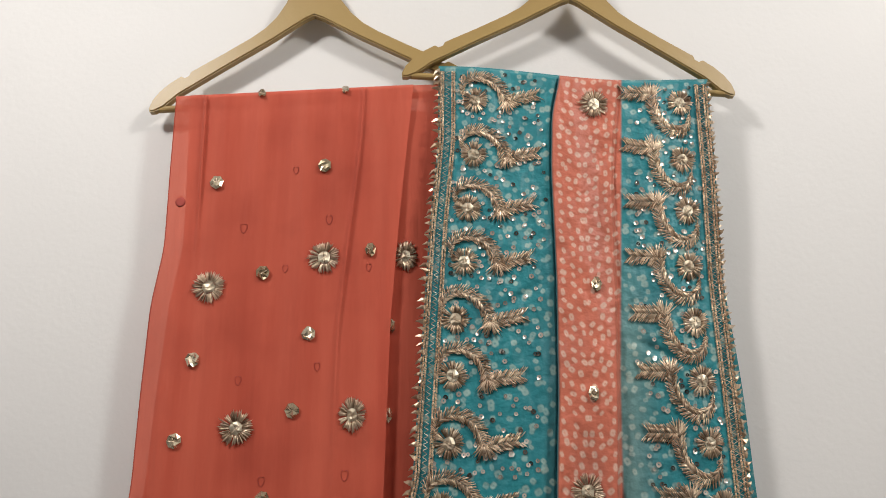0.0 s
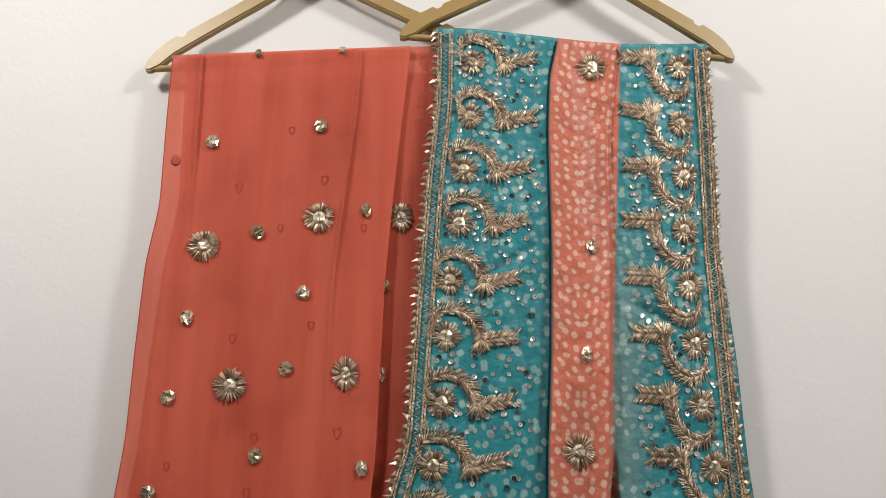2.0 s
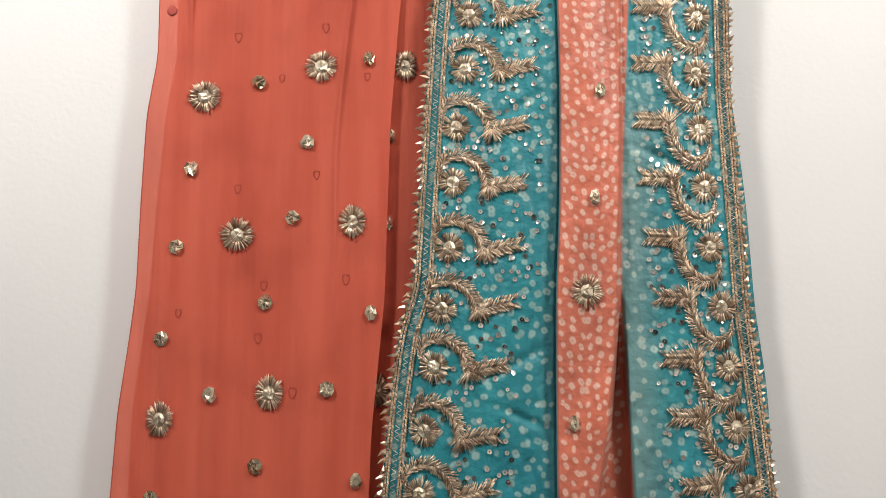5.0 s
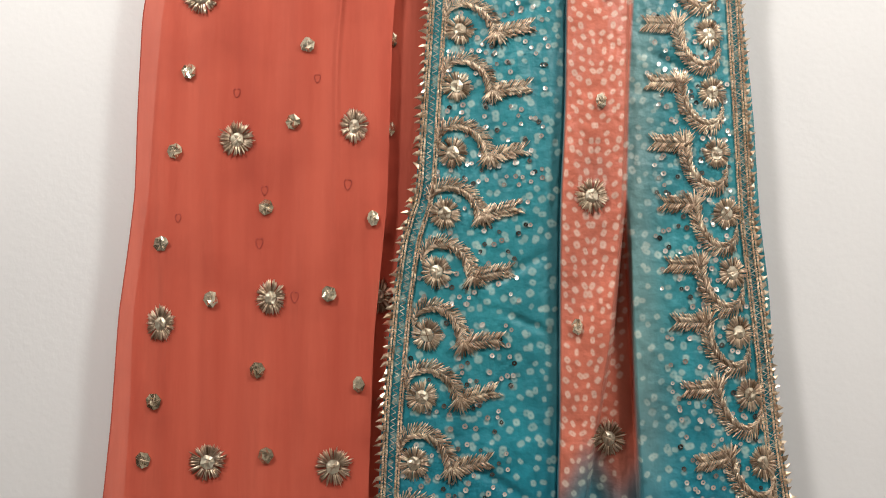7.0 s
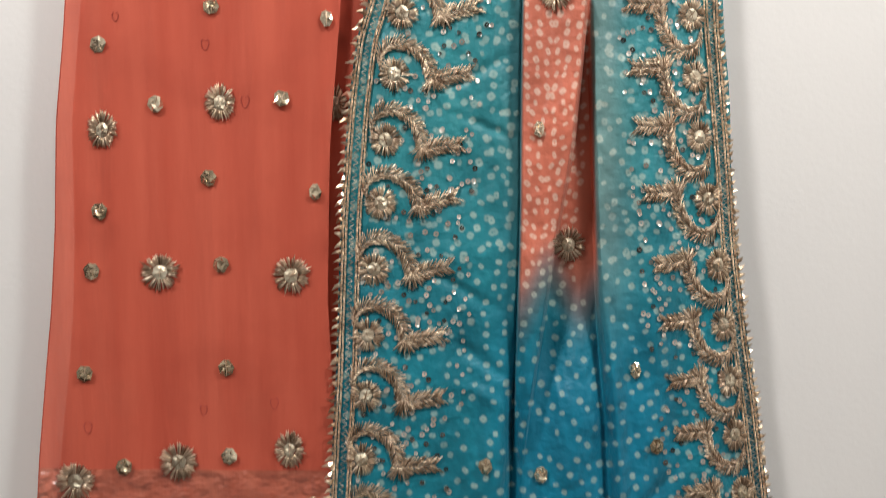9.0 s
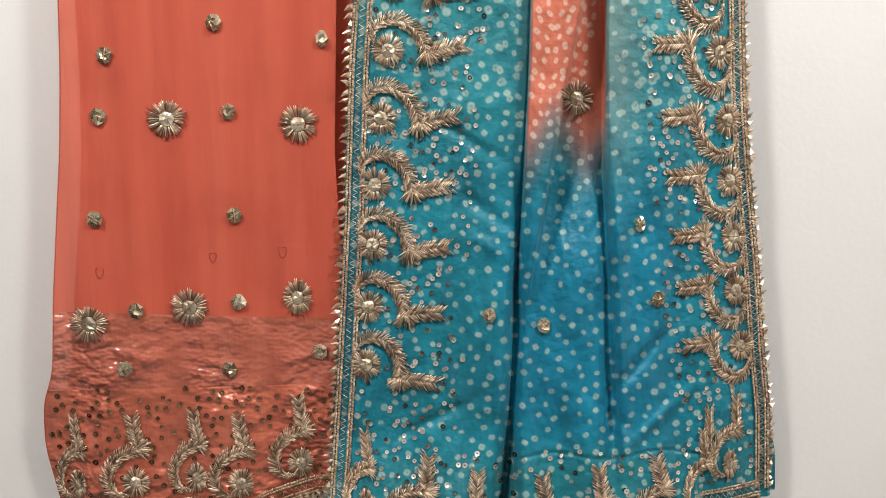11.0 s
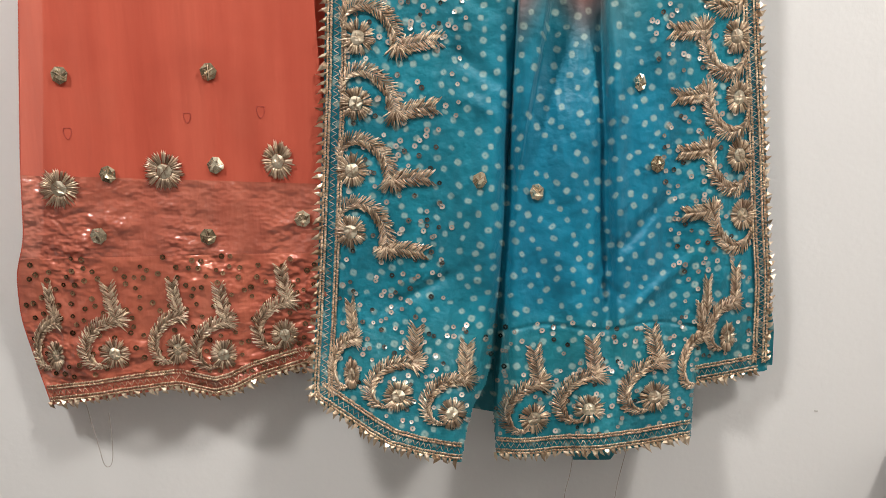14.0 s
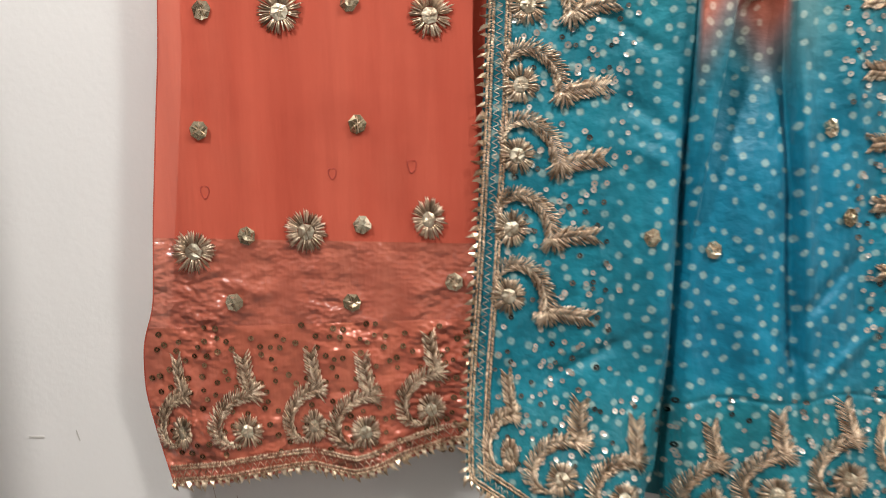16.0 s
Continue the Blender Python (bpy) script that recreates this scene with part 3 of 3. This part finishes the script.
# the rolled left edge of the chiffon
zs = np.linspace(1.776, 0.520, 420)
edge = np.stack([CL(zs) + 0.0006, zs], -1)
part("rolled_hem", bead_mesh("rolled_hem", edge[:-2], edge[2:], 0.0006, coral_depth, CORAL, -0.0004, CORIGIN), coral)

v, f = facets(0.0068, 9, 0.0001, lambda a, b: coral_depth(a, b) + 0.0018, (-0.3285, 1.6300), 1.0, 0.2, CORIGIN)
part("dye_stain", mesh_of("dye_stain", v, f, CHALK), coral, "small dark brown stain")

# tracing marks: little ink hearts left on the chiffon
for x, z in [(-0.182, 1.672), (-0.137, 1.604), (-0.245, 1.594), (-0.190, 1.540), (-0.146, 1.418), (-0.240, 1.402), (-0.110, 1.292), (-0.206, 1.286), (-0.305, 1.255), (-0.211, 1.225), (-0.170, 1.163), (-0.086, 1.54), (-0.345, 0.815), (-0.146, 0.835), (-0.222, 0.83)]:
    t = np.linspace(0, 2 * math.pi, 22)
    s = rng.uniform(0.85, 1.15)
    ring = np.stack([x + s * 0.0048 * np.sin(t) * (0.75 + 0.25 * np.cos(t)), z + s * 0.0062 * (np.cos(t) - 0.35 * np.exp(-(np.minimum(t, 2 * math.pi - t) / 0.5) ** 2))], -1)
    part("ink_heart", bead_mesh("ink_heart", ring[:-2], ring[1:-1], 0.00045, coral_depth, CHALK, 0.0, CORIGIN), coral)

# ---- the turquoise dupatta ----
TORIGIN = (0.17, HANG, 1.15)
teal = thing("turquoise_dupatta", "turquoise and coral tie-dyed silk dupatta with gold embroidery", "dupatta", TORIGIN, "embroidered dupattas")
TL = eased([(1.83, 0.004), (1.71, 0.002), (1.593, -0.010), (1.477, -0.018), (1.382, -0.025), (1.28, -0.032), (1.229, -0.049), (1.15, -0.060), (1.04, -0.070), (0.866, -0.079), (0.74, -0.088), (0.60, -0.099), (0.54, -0.105), (0.43, -0.105)])
TR = eased([(1.80, 0.362), (1.66, 0.358), (1.514, 0.351), (1.35, 0.353), (1.25, 0.354), (1.11, 0.364), (1.0, 0.370), (0.92, 0.378), (0.82, 0.391), (0.716, 0.402), (0.64, 0.412), (0.53, 0.416), (0.43, 0.40)])
SL = eased([(1.80, 0.165), (1.747, 0.152), (1.667, 0.147), (1.517, 0.146), (1.38, 0.141), (1.266, 0.133), (1.177, 0.130), (1.02, 0.126), (0.923, 0.121), (0.835, 0.116), (0.70, 0.109), (0.45, 0.095)])
SR = eased([(1.80, 0.247), (1.729, 0.235), (1.666, 0.227), (1.516, 0.221), (1.38, 0.214), (1.265, 0.206), (1.19, 0.198), (1.113, 0.188), (1.053, 0.177), (0.989, 0.163), (0.922, 0.153), (0.85, 0.140), (0.75, 0.125)])
S2 = eased([(1.80, 0.247), (1.40, 0.215), (1.25, 0.207), (1.08, 0.209), (0.92, 0.212), (0.843, 0.216), (0.72, 0.222), (0.5, 0.235)])


def teal_top(u):
    return 1.8195 - 0.026 * smooth(0, 0.75, u)


# soft diagonal creases: middle, slope, reach, width, depth
CREASES = [(0.075, 0.880, -0.75, 0.035, 0.010, 0.004), (0.085, 0.835, -0.55, 0.032, 0.010, -0.003), (0.060, 0.955, -0.6, 0.035, 0.008, 0.004), (0.080, 1.190, 0.5, 0.030, 0.007, 0.004), (0.095, 1.130, -0.4, 0.028, 0.006, 0.004),
           (0.255, 0.700, 1.1, 0.035, 0.011, 0.007), (0.285, 0.640, 0.9, 0.040, 0.010, -0.005), (0.225, 0.640, -0.8, 0.030, 0.008, 0.004), (0.02, 0.640, 0.5, 0.040, 0.007, 0.004), (0.265, 1.430, -0.5, 0.030, 0.007, 0.004), (0.10, 1.50, 0.6, 0.03, 0.008, 0.003)]


def teal_depth(x, z):
    x, z = np.asarray(x, float), np.asarray(z, float)
    sl, sr, s2 = SL(z), SR(z), S2(z)
    low = smooth(1.25, 0.85, z)
    d = -0.004 + 0.0022 * np.sin(x * 62 + 1.3 * np.sin(z * 4.0)) + 0.005 * low * np.sin(x * 78 + z * 3.0 + 1.1 * np.sin(z * 11))
    for cx, cz, slope, reach, wide, tall in CREASES:
        run, off = x - cx, z - cz - slope * (x - cx)
        d = d + tall * np.exp(-(off / wide) ** 2) * np.exp(-(run / reach) ** 2)
    d = d + 0.006 * np.sin((x - 0.12) * 52) * smooth(0.95, 0.75, z) * smooth(0.12, 0.16, x) * smooth(0.36, 0.30, x)
    d = d + 0.014 * smooth(0.24, 0.40, x) * smooth(1.78, 1.5, z)
    d = d + 0.005 * np.exp(-((x - sl) / 0.0014) ** 2)
    pleat = smooth(-0.001, 0.003, x - sl) * (1 - smooth(-0.0035, 0.0005, x - sr))
    bulge = 0.008 + 0.010 * smooth(1.6, 1.3, z)
    d = d - bulge * pleat * smooth(0.72, 0.85, z)
    gully = smooth(sr - 0.001, sr + 0.002, x) * (1 - smooth(s2 - 0.003, s2 + 0.006, x))
    d = d + 0.027 * gully * smooth(1.30, 1.15, z) * smooth(0.80, 0.95, z)
    d = d - 0.014 * np.exp(-((x - s2 - 0.012) / 0.012) ** 2) * smooth(1.05, 0.85, z) * smooth(0.48, 0.6, z)
    d = d + 0.014 * np.exp(-((x - s2) / 0.008) ** 2) * smooth(1.0, 0.85, z) * smooth(0.55, 0.7, z)
    d = d + 0.022 * np.exp(-((x - sl - 0.002) / 0.008) ** 2) * smooth(0.95, 0.80, z)
    left = smooth(0.118, 0.085, x)
    d = d - 0.052 * left * smooth(0.64, 0.42, z)
    mid = smooth(0.095, 0.13, x) * (1 - smooth(0.325, 0.337, x))
    d = d - 0.036 * mid * smooth(0.64, 0.42, z) * (0.55 + 0.45 * smooth(0.13, 0.27, x)) - 0.004 * np.sin(x * 60) * smooth(0.66, 0.5, z)
    d = d + 0.018 * np.exp(-((x - 0.104 + 0.12 * np.clip(0.6 - z, 0, 1)) / 0.016) ** 2) * smooth(0.66, 0.56, z)
    d = d + 0.0016 * mid * np.exp(-((z - 0.592 - 0.004 * np.sin(x * 50)) / 0.0025) ** 2)
    top = teal_top((x - 0.0) / 0.362)
    return d + 0.010 * smooth(-0.006, 0.0, z - top) ** 2


def teal_hem(u):
    x = -0.105 + u * 0.508
    return np.interp(x, [-0.105, -0.098, -0.072, -0.045, -0.02, 0.015, 0.06, 0.10, 0.15, 0.21, 0.27, 0.320, 0.36, 0.405],
                     [0.520, 0.513, 0.494, 0.474, 0.458, 0.447, 0.439, 0.440, 0.440, 0.443, 0.447, 0.456, 0.458, 0.460])


def side_hem(x):
    return 0.520 + 0.16 * np.clip(x - 0.33, 0, 0.1)


def teal_cut(x, z):
    """The slit between the two front folds, and the shorter fold at the side."""
    low = [0.430, 0.444, 0.472, 0.503, 0.526, 0.5565, 0.572]
    slit = (x > np.interp(z, low, [0.062, 0.0637, 0.068, 0.0767, 0.0898, 0.0984, 0.0995])) & (x < np.interp(z, low, [0.103, 0.1014, 0.0995, 0.098, 0.098, 0.0995, 0.1005])) & (z < 0.572)
    return slit | ((x > 0.331) & (z < side_hem(x)))


def srgb(r, g, b):
    return np.array([(c / 255 / 12.92 if c <= 10 else ((c / 255 + 0.055) / 1.055) ** 2.4) for c in (r, g, b)])


# the tied dots, drawn on a fine chart of the cloth
CHART_X, CHART_Z, CELL = -0.16, 0.38, 0.001
chart = np.zeros((1500, 640))
pips = np.zeros((1500, 640))


def tie(x, z, r, strength=1.0, slant=None, slim=None):
    cx, cz = (x - CHART_X) / CELL, (z - CHART_Z) / CELL
    i0, j0, k = int(cz), int(cx), int(r / CELL) + 3
    if i0 < k or j0 < k or i0 + k >= chart.shape[0] or j0 + k >= chart.shape[1]:
        return
    jj, ii = np.meshgrid(np.arange(j0 - k, j0 + k + 1), np.arange(i0 - k, i0 + k + 1))
    a = rng.uniform(0, math.pi) if slant is None else slant + rng.normal(0, 0.2)
    slim = rng.uniform(0.65, 1.0) if slim is None else slim
    dx, dz = (jj - cx) * CELL, (ii - cz) * CELL
    ex, ez = dx * math.cos(a) + dz * math.sin(a), dz * math.cos(a) - dx * math.sin(a)
    far = ((np.abs(ex) / r) ** 3.0 + (np.abs(ez) / (r * slim)) ** 3.0) ** (1 / 3.0)
    here = strength * (1 - smooth(0.80, 1.08, far))
    block = chart[i0 - k:i0 + k + 1, j0 - k:j0 + k + 1]
    np.maximum(block, here, out=block)
    pip = pips[i0 - k:i0 + k + 1, j0 - k:j0 + k + 1]
    np.maximum(pip, (1 - smooth(0.15, 0.42, far)) * rng.uniform(0.1, 0.75), out=pip)


def tie_cloth():
    # the coral pleat: rows mirrored about its middle
    for z in np.arange(0.958, 1.80, 0.0128):
        mid, half = (SL(z) + SR(z)) / 2, 0.045
        shift = rng.uniform(-0.003, 0.003)
        for k, x in enumerate(np.arange(0.0055, half, 0.0115)):
            zz = z + (k % 2) * 0.0064 + rng.normal(0, 0.0016)
            xx, r = x + shift + rng.normal(0, 0.0012), rng.uniform(0.0033, 0.0047)
            slant, slim = rng.uniform(0.5, 1.6), rng.uniform(0.5, 0.8)
            for sign in (1, -1):
                if SL(zz) + 0.003 < mid + sign * xx < S2(zz):
                    tie(mid + sign * xx, zz, r, 1.0, sign * slant, slim)
    # the borders: loose dots, closer where they can be seen
    def edge(x, z):
        return z > 0.98 and (x < SL(z) - 0.004 or x > S2(z) + 0.004)
    for x, z in scatter(1500, edge, (-0.06, 0.96), (0.40, 1.815), 0.0145):
        tie(x, z, rng.uniform(0.0030, 0.0048), rng.uniform(0.6, 1.0))
    # the lower cloth: dots tied in rings about a few middles
    mids = [(-0.02, 1.02), (0.115, 0.67), (0.335, 0.98), (0.335, 0.62), (0.215, 0.88), (-0.035, 0.72), (0.215, 0.43), (0.05, 0.40)]
    spots = []
    for k, (mx, mz) in enumerate(mids):
        for ring in range(1, 12):
            rad = ring * 0.0205
            count = max(5, int(2 * math.pi * rad / 0.0150))
            for j in range(count):
                a = 2 * math.pi * (j + 0.5 * (ring % 2)) / count
                x, z = mx + rad * math.cos(a) * 0.9 + rng.normal(0, 0.0020), mz + rad * math.sin(a) + rng.normal(0, 0.0020)
                near = min(range(len(mids)), key=lambda i: (x - mids[i][0]) ** 2 + (z - mids[i][1]) ** 2)
                if near == k and z < (0.95 if SL(z) < x < S2(z) else 1.0) and -0.11 < x < 0.43 and all((x - p) ** 2 + (z - q) ** 2 > 0.0105 ** 2 for p, q in spots):
                    spots.append((x, z))
                    tie(x, z, rng.uniform(0.0029, 0.0042), rng.uniform(0.7, 1.0))


tie_cloth()


def sampled(table, x, z):
    fx, fz = np.clip((x - CHART_X) / CELL, 0, table.shape[1] - 2), np.clip((z - CHART_Z) / CELL, 0, table.shape[0] - 2)
    j, i = fx.astype(int), fz.astype(int)
    a, b = fx - j, fz - i
    return table[i, j] * (1 - a) * (1 - b) + table[i, j + 1] * a * (1 - b) + table[i + 1, j] * (1 - a) * b + table[i + 1, j + 1] * a * b


def teal_dye(x, z):
    sl, sr, s2 = SL(z), SR(z), S2(z)
    w = lambda m: m[:, None]
    col = w(1 - smooth(1.15, 0.85, z)) * srgb(44, 138, 147) + w(smooth(1.15, 0.85, z)) * srgb(16, 126, 145)
    deep = smooth(0.05, 0.14, x) * (1 - smooth(0.26, 0.34, x)) * smooth(0.98, 0.80, z) * smooth(0.54, 0.66, z)
    col = col * w(1 - deep) + srgb(4, 126, 157) * w(deep)
    edge = smooth(0.62, 0.57, z)
    col = col * w(1 - edge) + srgb(22, 120, 133) * w(edge)
    # washed-out dye to the right of the pleat
    pale = np.exp(-((x - s2 - 0.012) / 0.026) ** 2) * (x > s2 - 0.004) * smooth(0.86, 1.05, z) * smooth(1.62, 1.40, z)
    col = col * w(1 - 0.62 * pale) + srgb(132, 158, 152) * w(0.62 * pale)
    pale2 = pale
    # murky shading along the pleat's left edge, mixed into the dye colour
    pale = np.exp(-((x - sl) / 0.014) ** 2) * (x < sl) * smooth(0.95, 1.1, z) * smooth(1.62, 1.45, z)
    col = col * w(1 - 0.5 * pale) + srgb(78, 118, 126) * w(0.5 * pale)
    # the coral pleat and its lower end
    coralish = (smooth(0.0, 0.0025, x - sl)) * (1 - smooth(-0.001, 0.003, x - s2))
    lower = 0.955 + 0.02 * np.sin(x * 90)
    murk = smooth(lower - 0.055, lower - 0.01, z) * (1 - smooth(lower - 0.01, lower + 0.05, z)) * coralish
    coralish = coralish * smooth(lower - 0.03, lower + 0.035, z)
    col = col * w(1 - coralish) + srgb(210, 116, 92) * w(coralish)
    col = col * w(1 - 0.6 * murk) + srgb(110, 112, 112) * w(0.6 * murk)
    dot, pip = sampled(chart, x, z), sampled(pips, x, z)
    ink = w(1 - coralish) * srgb(176, 200, 190) + w(coralish) * srgb(238, 206, 186)
    ink = ink * w(1 - 0.5 * pale2) + srgb(206, 212, 200) * w(0.5 * pale2)
    own = col * w(np.ones_like(x))
    dot = dot * (0.80 - 0.10 * coralish)
    col = col * w(1 - dot) + ink * w(dot)
    col = col * w(1 - pip) + own * w(pip)
    return col


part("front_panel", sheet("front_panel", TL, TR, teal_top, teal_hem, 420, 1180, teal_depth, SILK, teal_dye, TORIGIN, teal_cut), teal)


def teal_back_depth(x, z):
    return 0.035 + 0.003 * np.sin(np.asarray(x) * 55) + 0.004 * smooth(1.81, 1.82, z)


part("back_panel", sheet("back_panel", lambda z: TL(z) + 0.012, lambda z: TR(z) - 0.004 + 0.009 * smooth(1.6, 1.35, z) * smooth(1.02, 1.18, z) + 0.010 * smooth(0.64, 0.58, z), lambda u: teal_top(u) - 0.001, lambda u: np.interp(u, [0, 0.3, 0.5, 0.55, 0.57, 0.66, 0.70, 0.74, 1.0], [0.56, 0.500, 0.478, 0.455, 0.428, 0.426, 0.46, 0.535, 0.540]), 160, 420, teal_back_depth, SILK, teal_dye, TORIGIN), teal)

# the flowers of the two side borders, from the top down
LEFT = [(0.0512, 1.7684), (0.0479, 1.6913), (0.0390, 1.6168), (0.0330, 1.5470), (0.0210, 1.4740), (0.0165, 1.4060), (0.0108, 1.3278), (0.0012, 1.2568),
        (-0.0088, 1.1904), (-0.0200, 1.1192), (-0.0263, 1.0508), (-0.0355, 0.9787), (-0.0432, 0.9070), (-0.0470, 0.8408), (-0.0532, 0.7714), (-0.0570, 0.7053)]
RIGHT = [(0.3219, 1.7595), (0.3175, 1.6789), (0.3169, 1.6086), (0.3112, 1.5362), (0.3116, 1.4654), (0.3126, 1.3955), (0.3141, 1.3231), (0.3224, 1.2537),
         (0.3259, 1.1855), (0.3298, 1.1186), (0.3386, 1.0494), (0.3494, 0.9755), (0.3541, 0.9080), (0.3610, 0.8449), (0.3660, 0.7834), (0.3737, 0.7178)]
for x, z in LEFT:
    flower(teal, "flower_motif", (x, z), teal_depth, 0.97, TORIGIN)
    vine(teal, (x, z), teal_depth, rng.normal(float(np.interp(z, [0.70, 0.76, 0.85, 1.1, 1.6], [-17, -9, -4, -3, 0])), 2.5), 0.99, rng.uniform(0.95, 1.02), TORIGIN)
for x, z in RIGHT:
    sx = float(np.interp(z, [0.7, 1.0, 1.76], [0.76, 0.84, 0.90]))
    flower(teal, "flower_motif", (x, z), teal_depth, sx, TORIGIN)
    vine(teal, (x - 0.001, z - 0.004), teal_depth, 180 - float(np.interp(z, [0.7, 1.3, 1.76], [6, 14, 16])) + rng.normal(0, 2.0), sx, float(np.interp(z, [0.75, 1.1], [0.95, 1.10])), TORIGIN)
for x, z, sx, turn in [(-0.061, 0.545, 0.62, 86), (-0.009, 0.518, 1.0, 72), (0.052, 0.497, 0.92, 74), (0.146, 0.486, 0.98, 88), (0.209, 0.496, 0.98, 86), (0.285, 0.508, 1.0, 92), (0.366, 0.577, 0.62, 82), (0.336, 0.537, 0.58, 92)]:
    if x != 0.336:
        flower(teal, "flower_motif", (x, z), teal_depth, sx if sx > 0.7 else 0.5, TORIGIN, 0.019)
    vine(teal, (x, z), teal_depth, turn, sx, 0.98, TORIGIN)
sprig(teal, (0.3405, 0.602), teal_depth, 80, 0.55, TORIGIN)
for x, z in [(0.209, 1.760), (0.170, 1.276), (0.180, 1.001)]:
    flower(teal, "burst_motif", (x, z), teal_depth, 0.95, TORIGIN, 0.0204, 0.0076, 31, 0.0083)
for x, z in [(0.196, 1.517), (0.184, 1.386), (0.149, 1.128), (0.083, 0.759), (0.145, 0.746), (0.253, 0.860), (0.276, 0.774)]:
    stud(teal, (x, z), teal_depth, 0.85 if z < 0.8 else 0.7, TORIGIN)

zs = np.linspace(1.812, 0.520, 500)
left_line = np.stack([TL(zs) + 0.0015, zs], -1)
lt = trim(teal, "side_braid", left_line, -1, teal_depth, TORIGIN, (0.0034, 0.0108, 0.0184), "antique gold braided edge with zigzag thread")
spikes(lt, left_line, 0.0090, -1, teal_depth, 0.80, TORIGIN)
zs = np.linspace(1.786, 0.545, 500)
right_line = np.stack([TR(zs) - 0.0015, zs], -1)
rt = trim(teal, "side_braid", right_line, 1, teal_depth, TORIGIN, (0.0030, 0.0088, 0.0140), "antique gold braided edge with zigzag thread")
spikes(rt, right_line, 0.0080, 1, teal_depth, 0.78, TORIGIN, 0.7)


def hem_line(x0, x1):
    """The hem between two columns of the cloth, a little inside its edge."""
    u = np.linspace(0, 1, 600)
    z = teal_hem(u)
    x = TL(z) + u * (TR(z) - TL(z))
    z = np.where(x > 0.331, side_hem(x), z)
    keep = (x >= x0) & (x <= x1)
    return np.stack([x[keep], z[keep] + 0.003], -1)


for x0, x1 in ((-0.2, 0.063), (0.102, 0.329), (0.333, 0.412)):
    line = hem_line(x0, x1)
    hb = trim(teal, "hem_braid", line, -1, teal_depth, TORIGIN, (0.0034, 0.0105, 0.0175), "antique gold braided hem trimming")
    spikes(hb, line, 0.0068, -1, teal_depth, 0.74, TORIGIN)


def sequin_zone(x, z):
    if z > teal_top((x - TL(z)) / (TR(z) - TL(z))) - 0.008:
        return False
    if z < teal_hem((x + 0.105) / 0.508) + 0.02 or teal_cut(np.array(x), np.array(z)) or (x > 0.331 and z < 0.545):
        return False
    return TL(z) + 0.024 < x < min(TL(z) + 0.145, SL(z) - 0.008) or max(S2(z) + 0.02, TR(z) - 0.115) < x < TR(z) - 0.02 or z < 0.60


zone = scatter(1500, sequin_zone, (-0.09, 0.46), (0.41, 1.81), 0.0098)
sequins("sequin_scatter", [q for k, q in enumerate(zone) if k % 4], teal_depth, SEQUIN, 0.0029, teal, TORIGIN, "silver cup sequins")
sequins("sequin_scatter", zone[::4], teal_depth, SMOKE, 0.0028, teal, TORIGIN, "dark smoky cup sequins")

# ---- loose threads at the hems ----


def loose_thread(points, parent, y):
    cu = bpy.data.curves.new("loose_thread", "CURVE")
    cu.dimensions, cu.bevel_depth, cu.bevel_resolution = "3D", 0.0004, 1
    sp = cu.splines.new("NURBS")
    sp.points.add(len(points) - 1)
    for q, (x, z) in zip(sp.points, points):
        q.co = (x - parent.location.x, y - parent.location.y, z - parent.location.z, 1)
    sp.use_endpoint_u, sp.order_u = True, 3
    cu.materials.append(THREAD)
    part("loose_thread", cu, parent, "thin loose thread hanging from the hem")


loose_thread([(-0.362, 0.518), (-0.358, 0.49), (-0.352, 0.46), (-0.348, 0.432), (-0.338, 0.436), (-0.336, 0.47), (-0.337, 0.50)], coral, HANG + 0.012)
loose_thread([(0.190, 0.445), (0.188, 0.42), (0.182, 0.40), (0.180, 0.38)], teal, HANG - 0.01)
loose_thread([(0.252, 0.447), (0.246, 0.42), (0.242, 0.40), (0.240, 0.38)], teal, HANG - 0.01)

# ---- small scuffs on the wall ----
for x, z, w, h, turn in [(-0.556, 0.555, 0.016, 0.0014, 2), (-0.512, 0.556, 0.0012, 0.012, -14), (0.505, 0.462, 0.004, 0.0016, 10), (-0.432, 0.600, 0.0015, 0.006, 20)]:
    ob = box_mesh("wall_scuff", (-w / 2, -0.0004, -h / 2), (w / 2, 0.0004, h / 2), SCUFF)
    ob.matrix_world = Matrix.Translation((x, BACK - 0.0003, z)) @ Matrix.Rotation(radians(turn), 4, "Y")
    tagged(ob, "faint grey scuff on the painted wall", "wall mark", kind="structure")
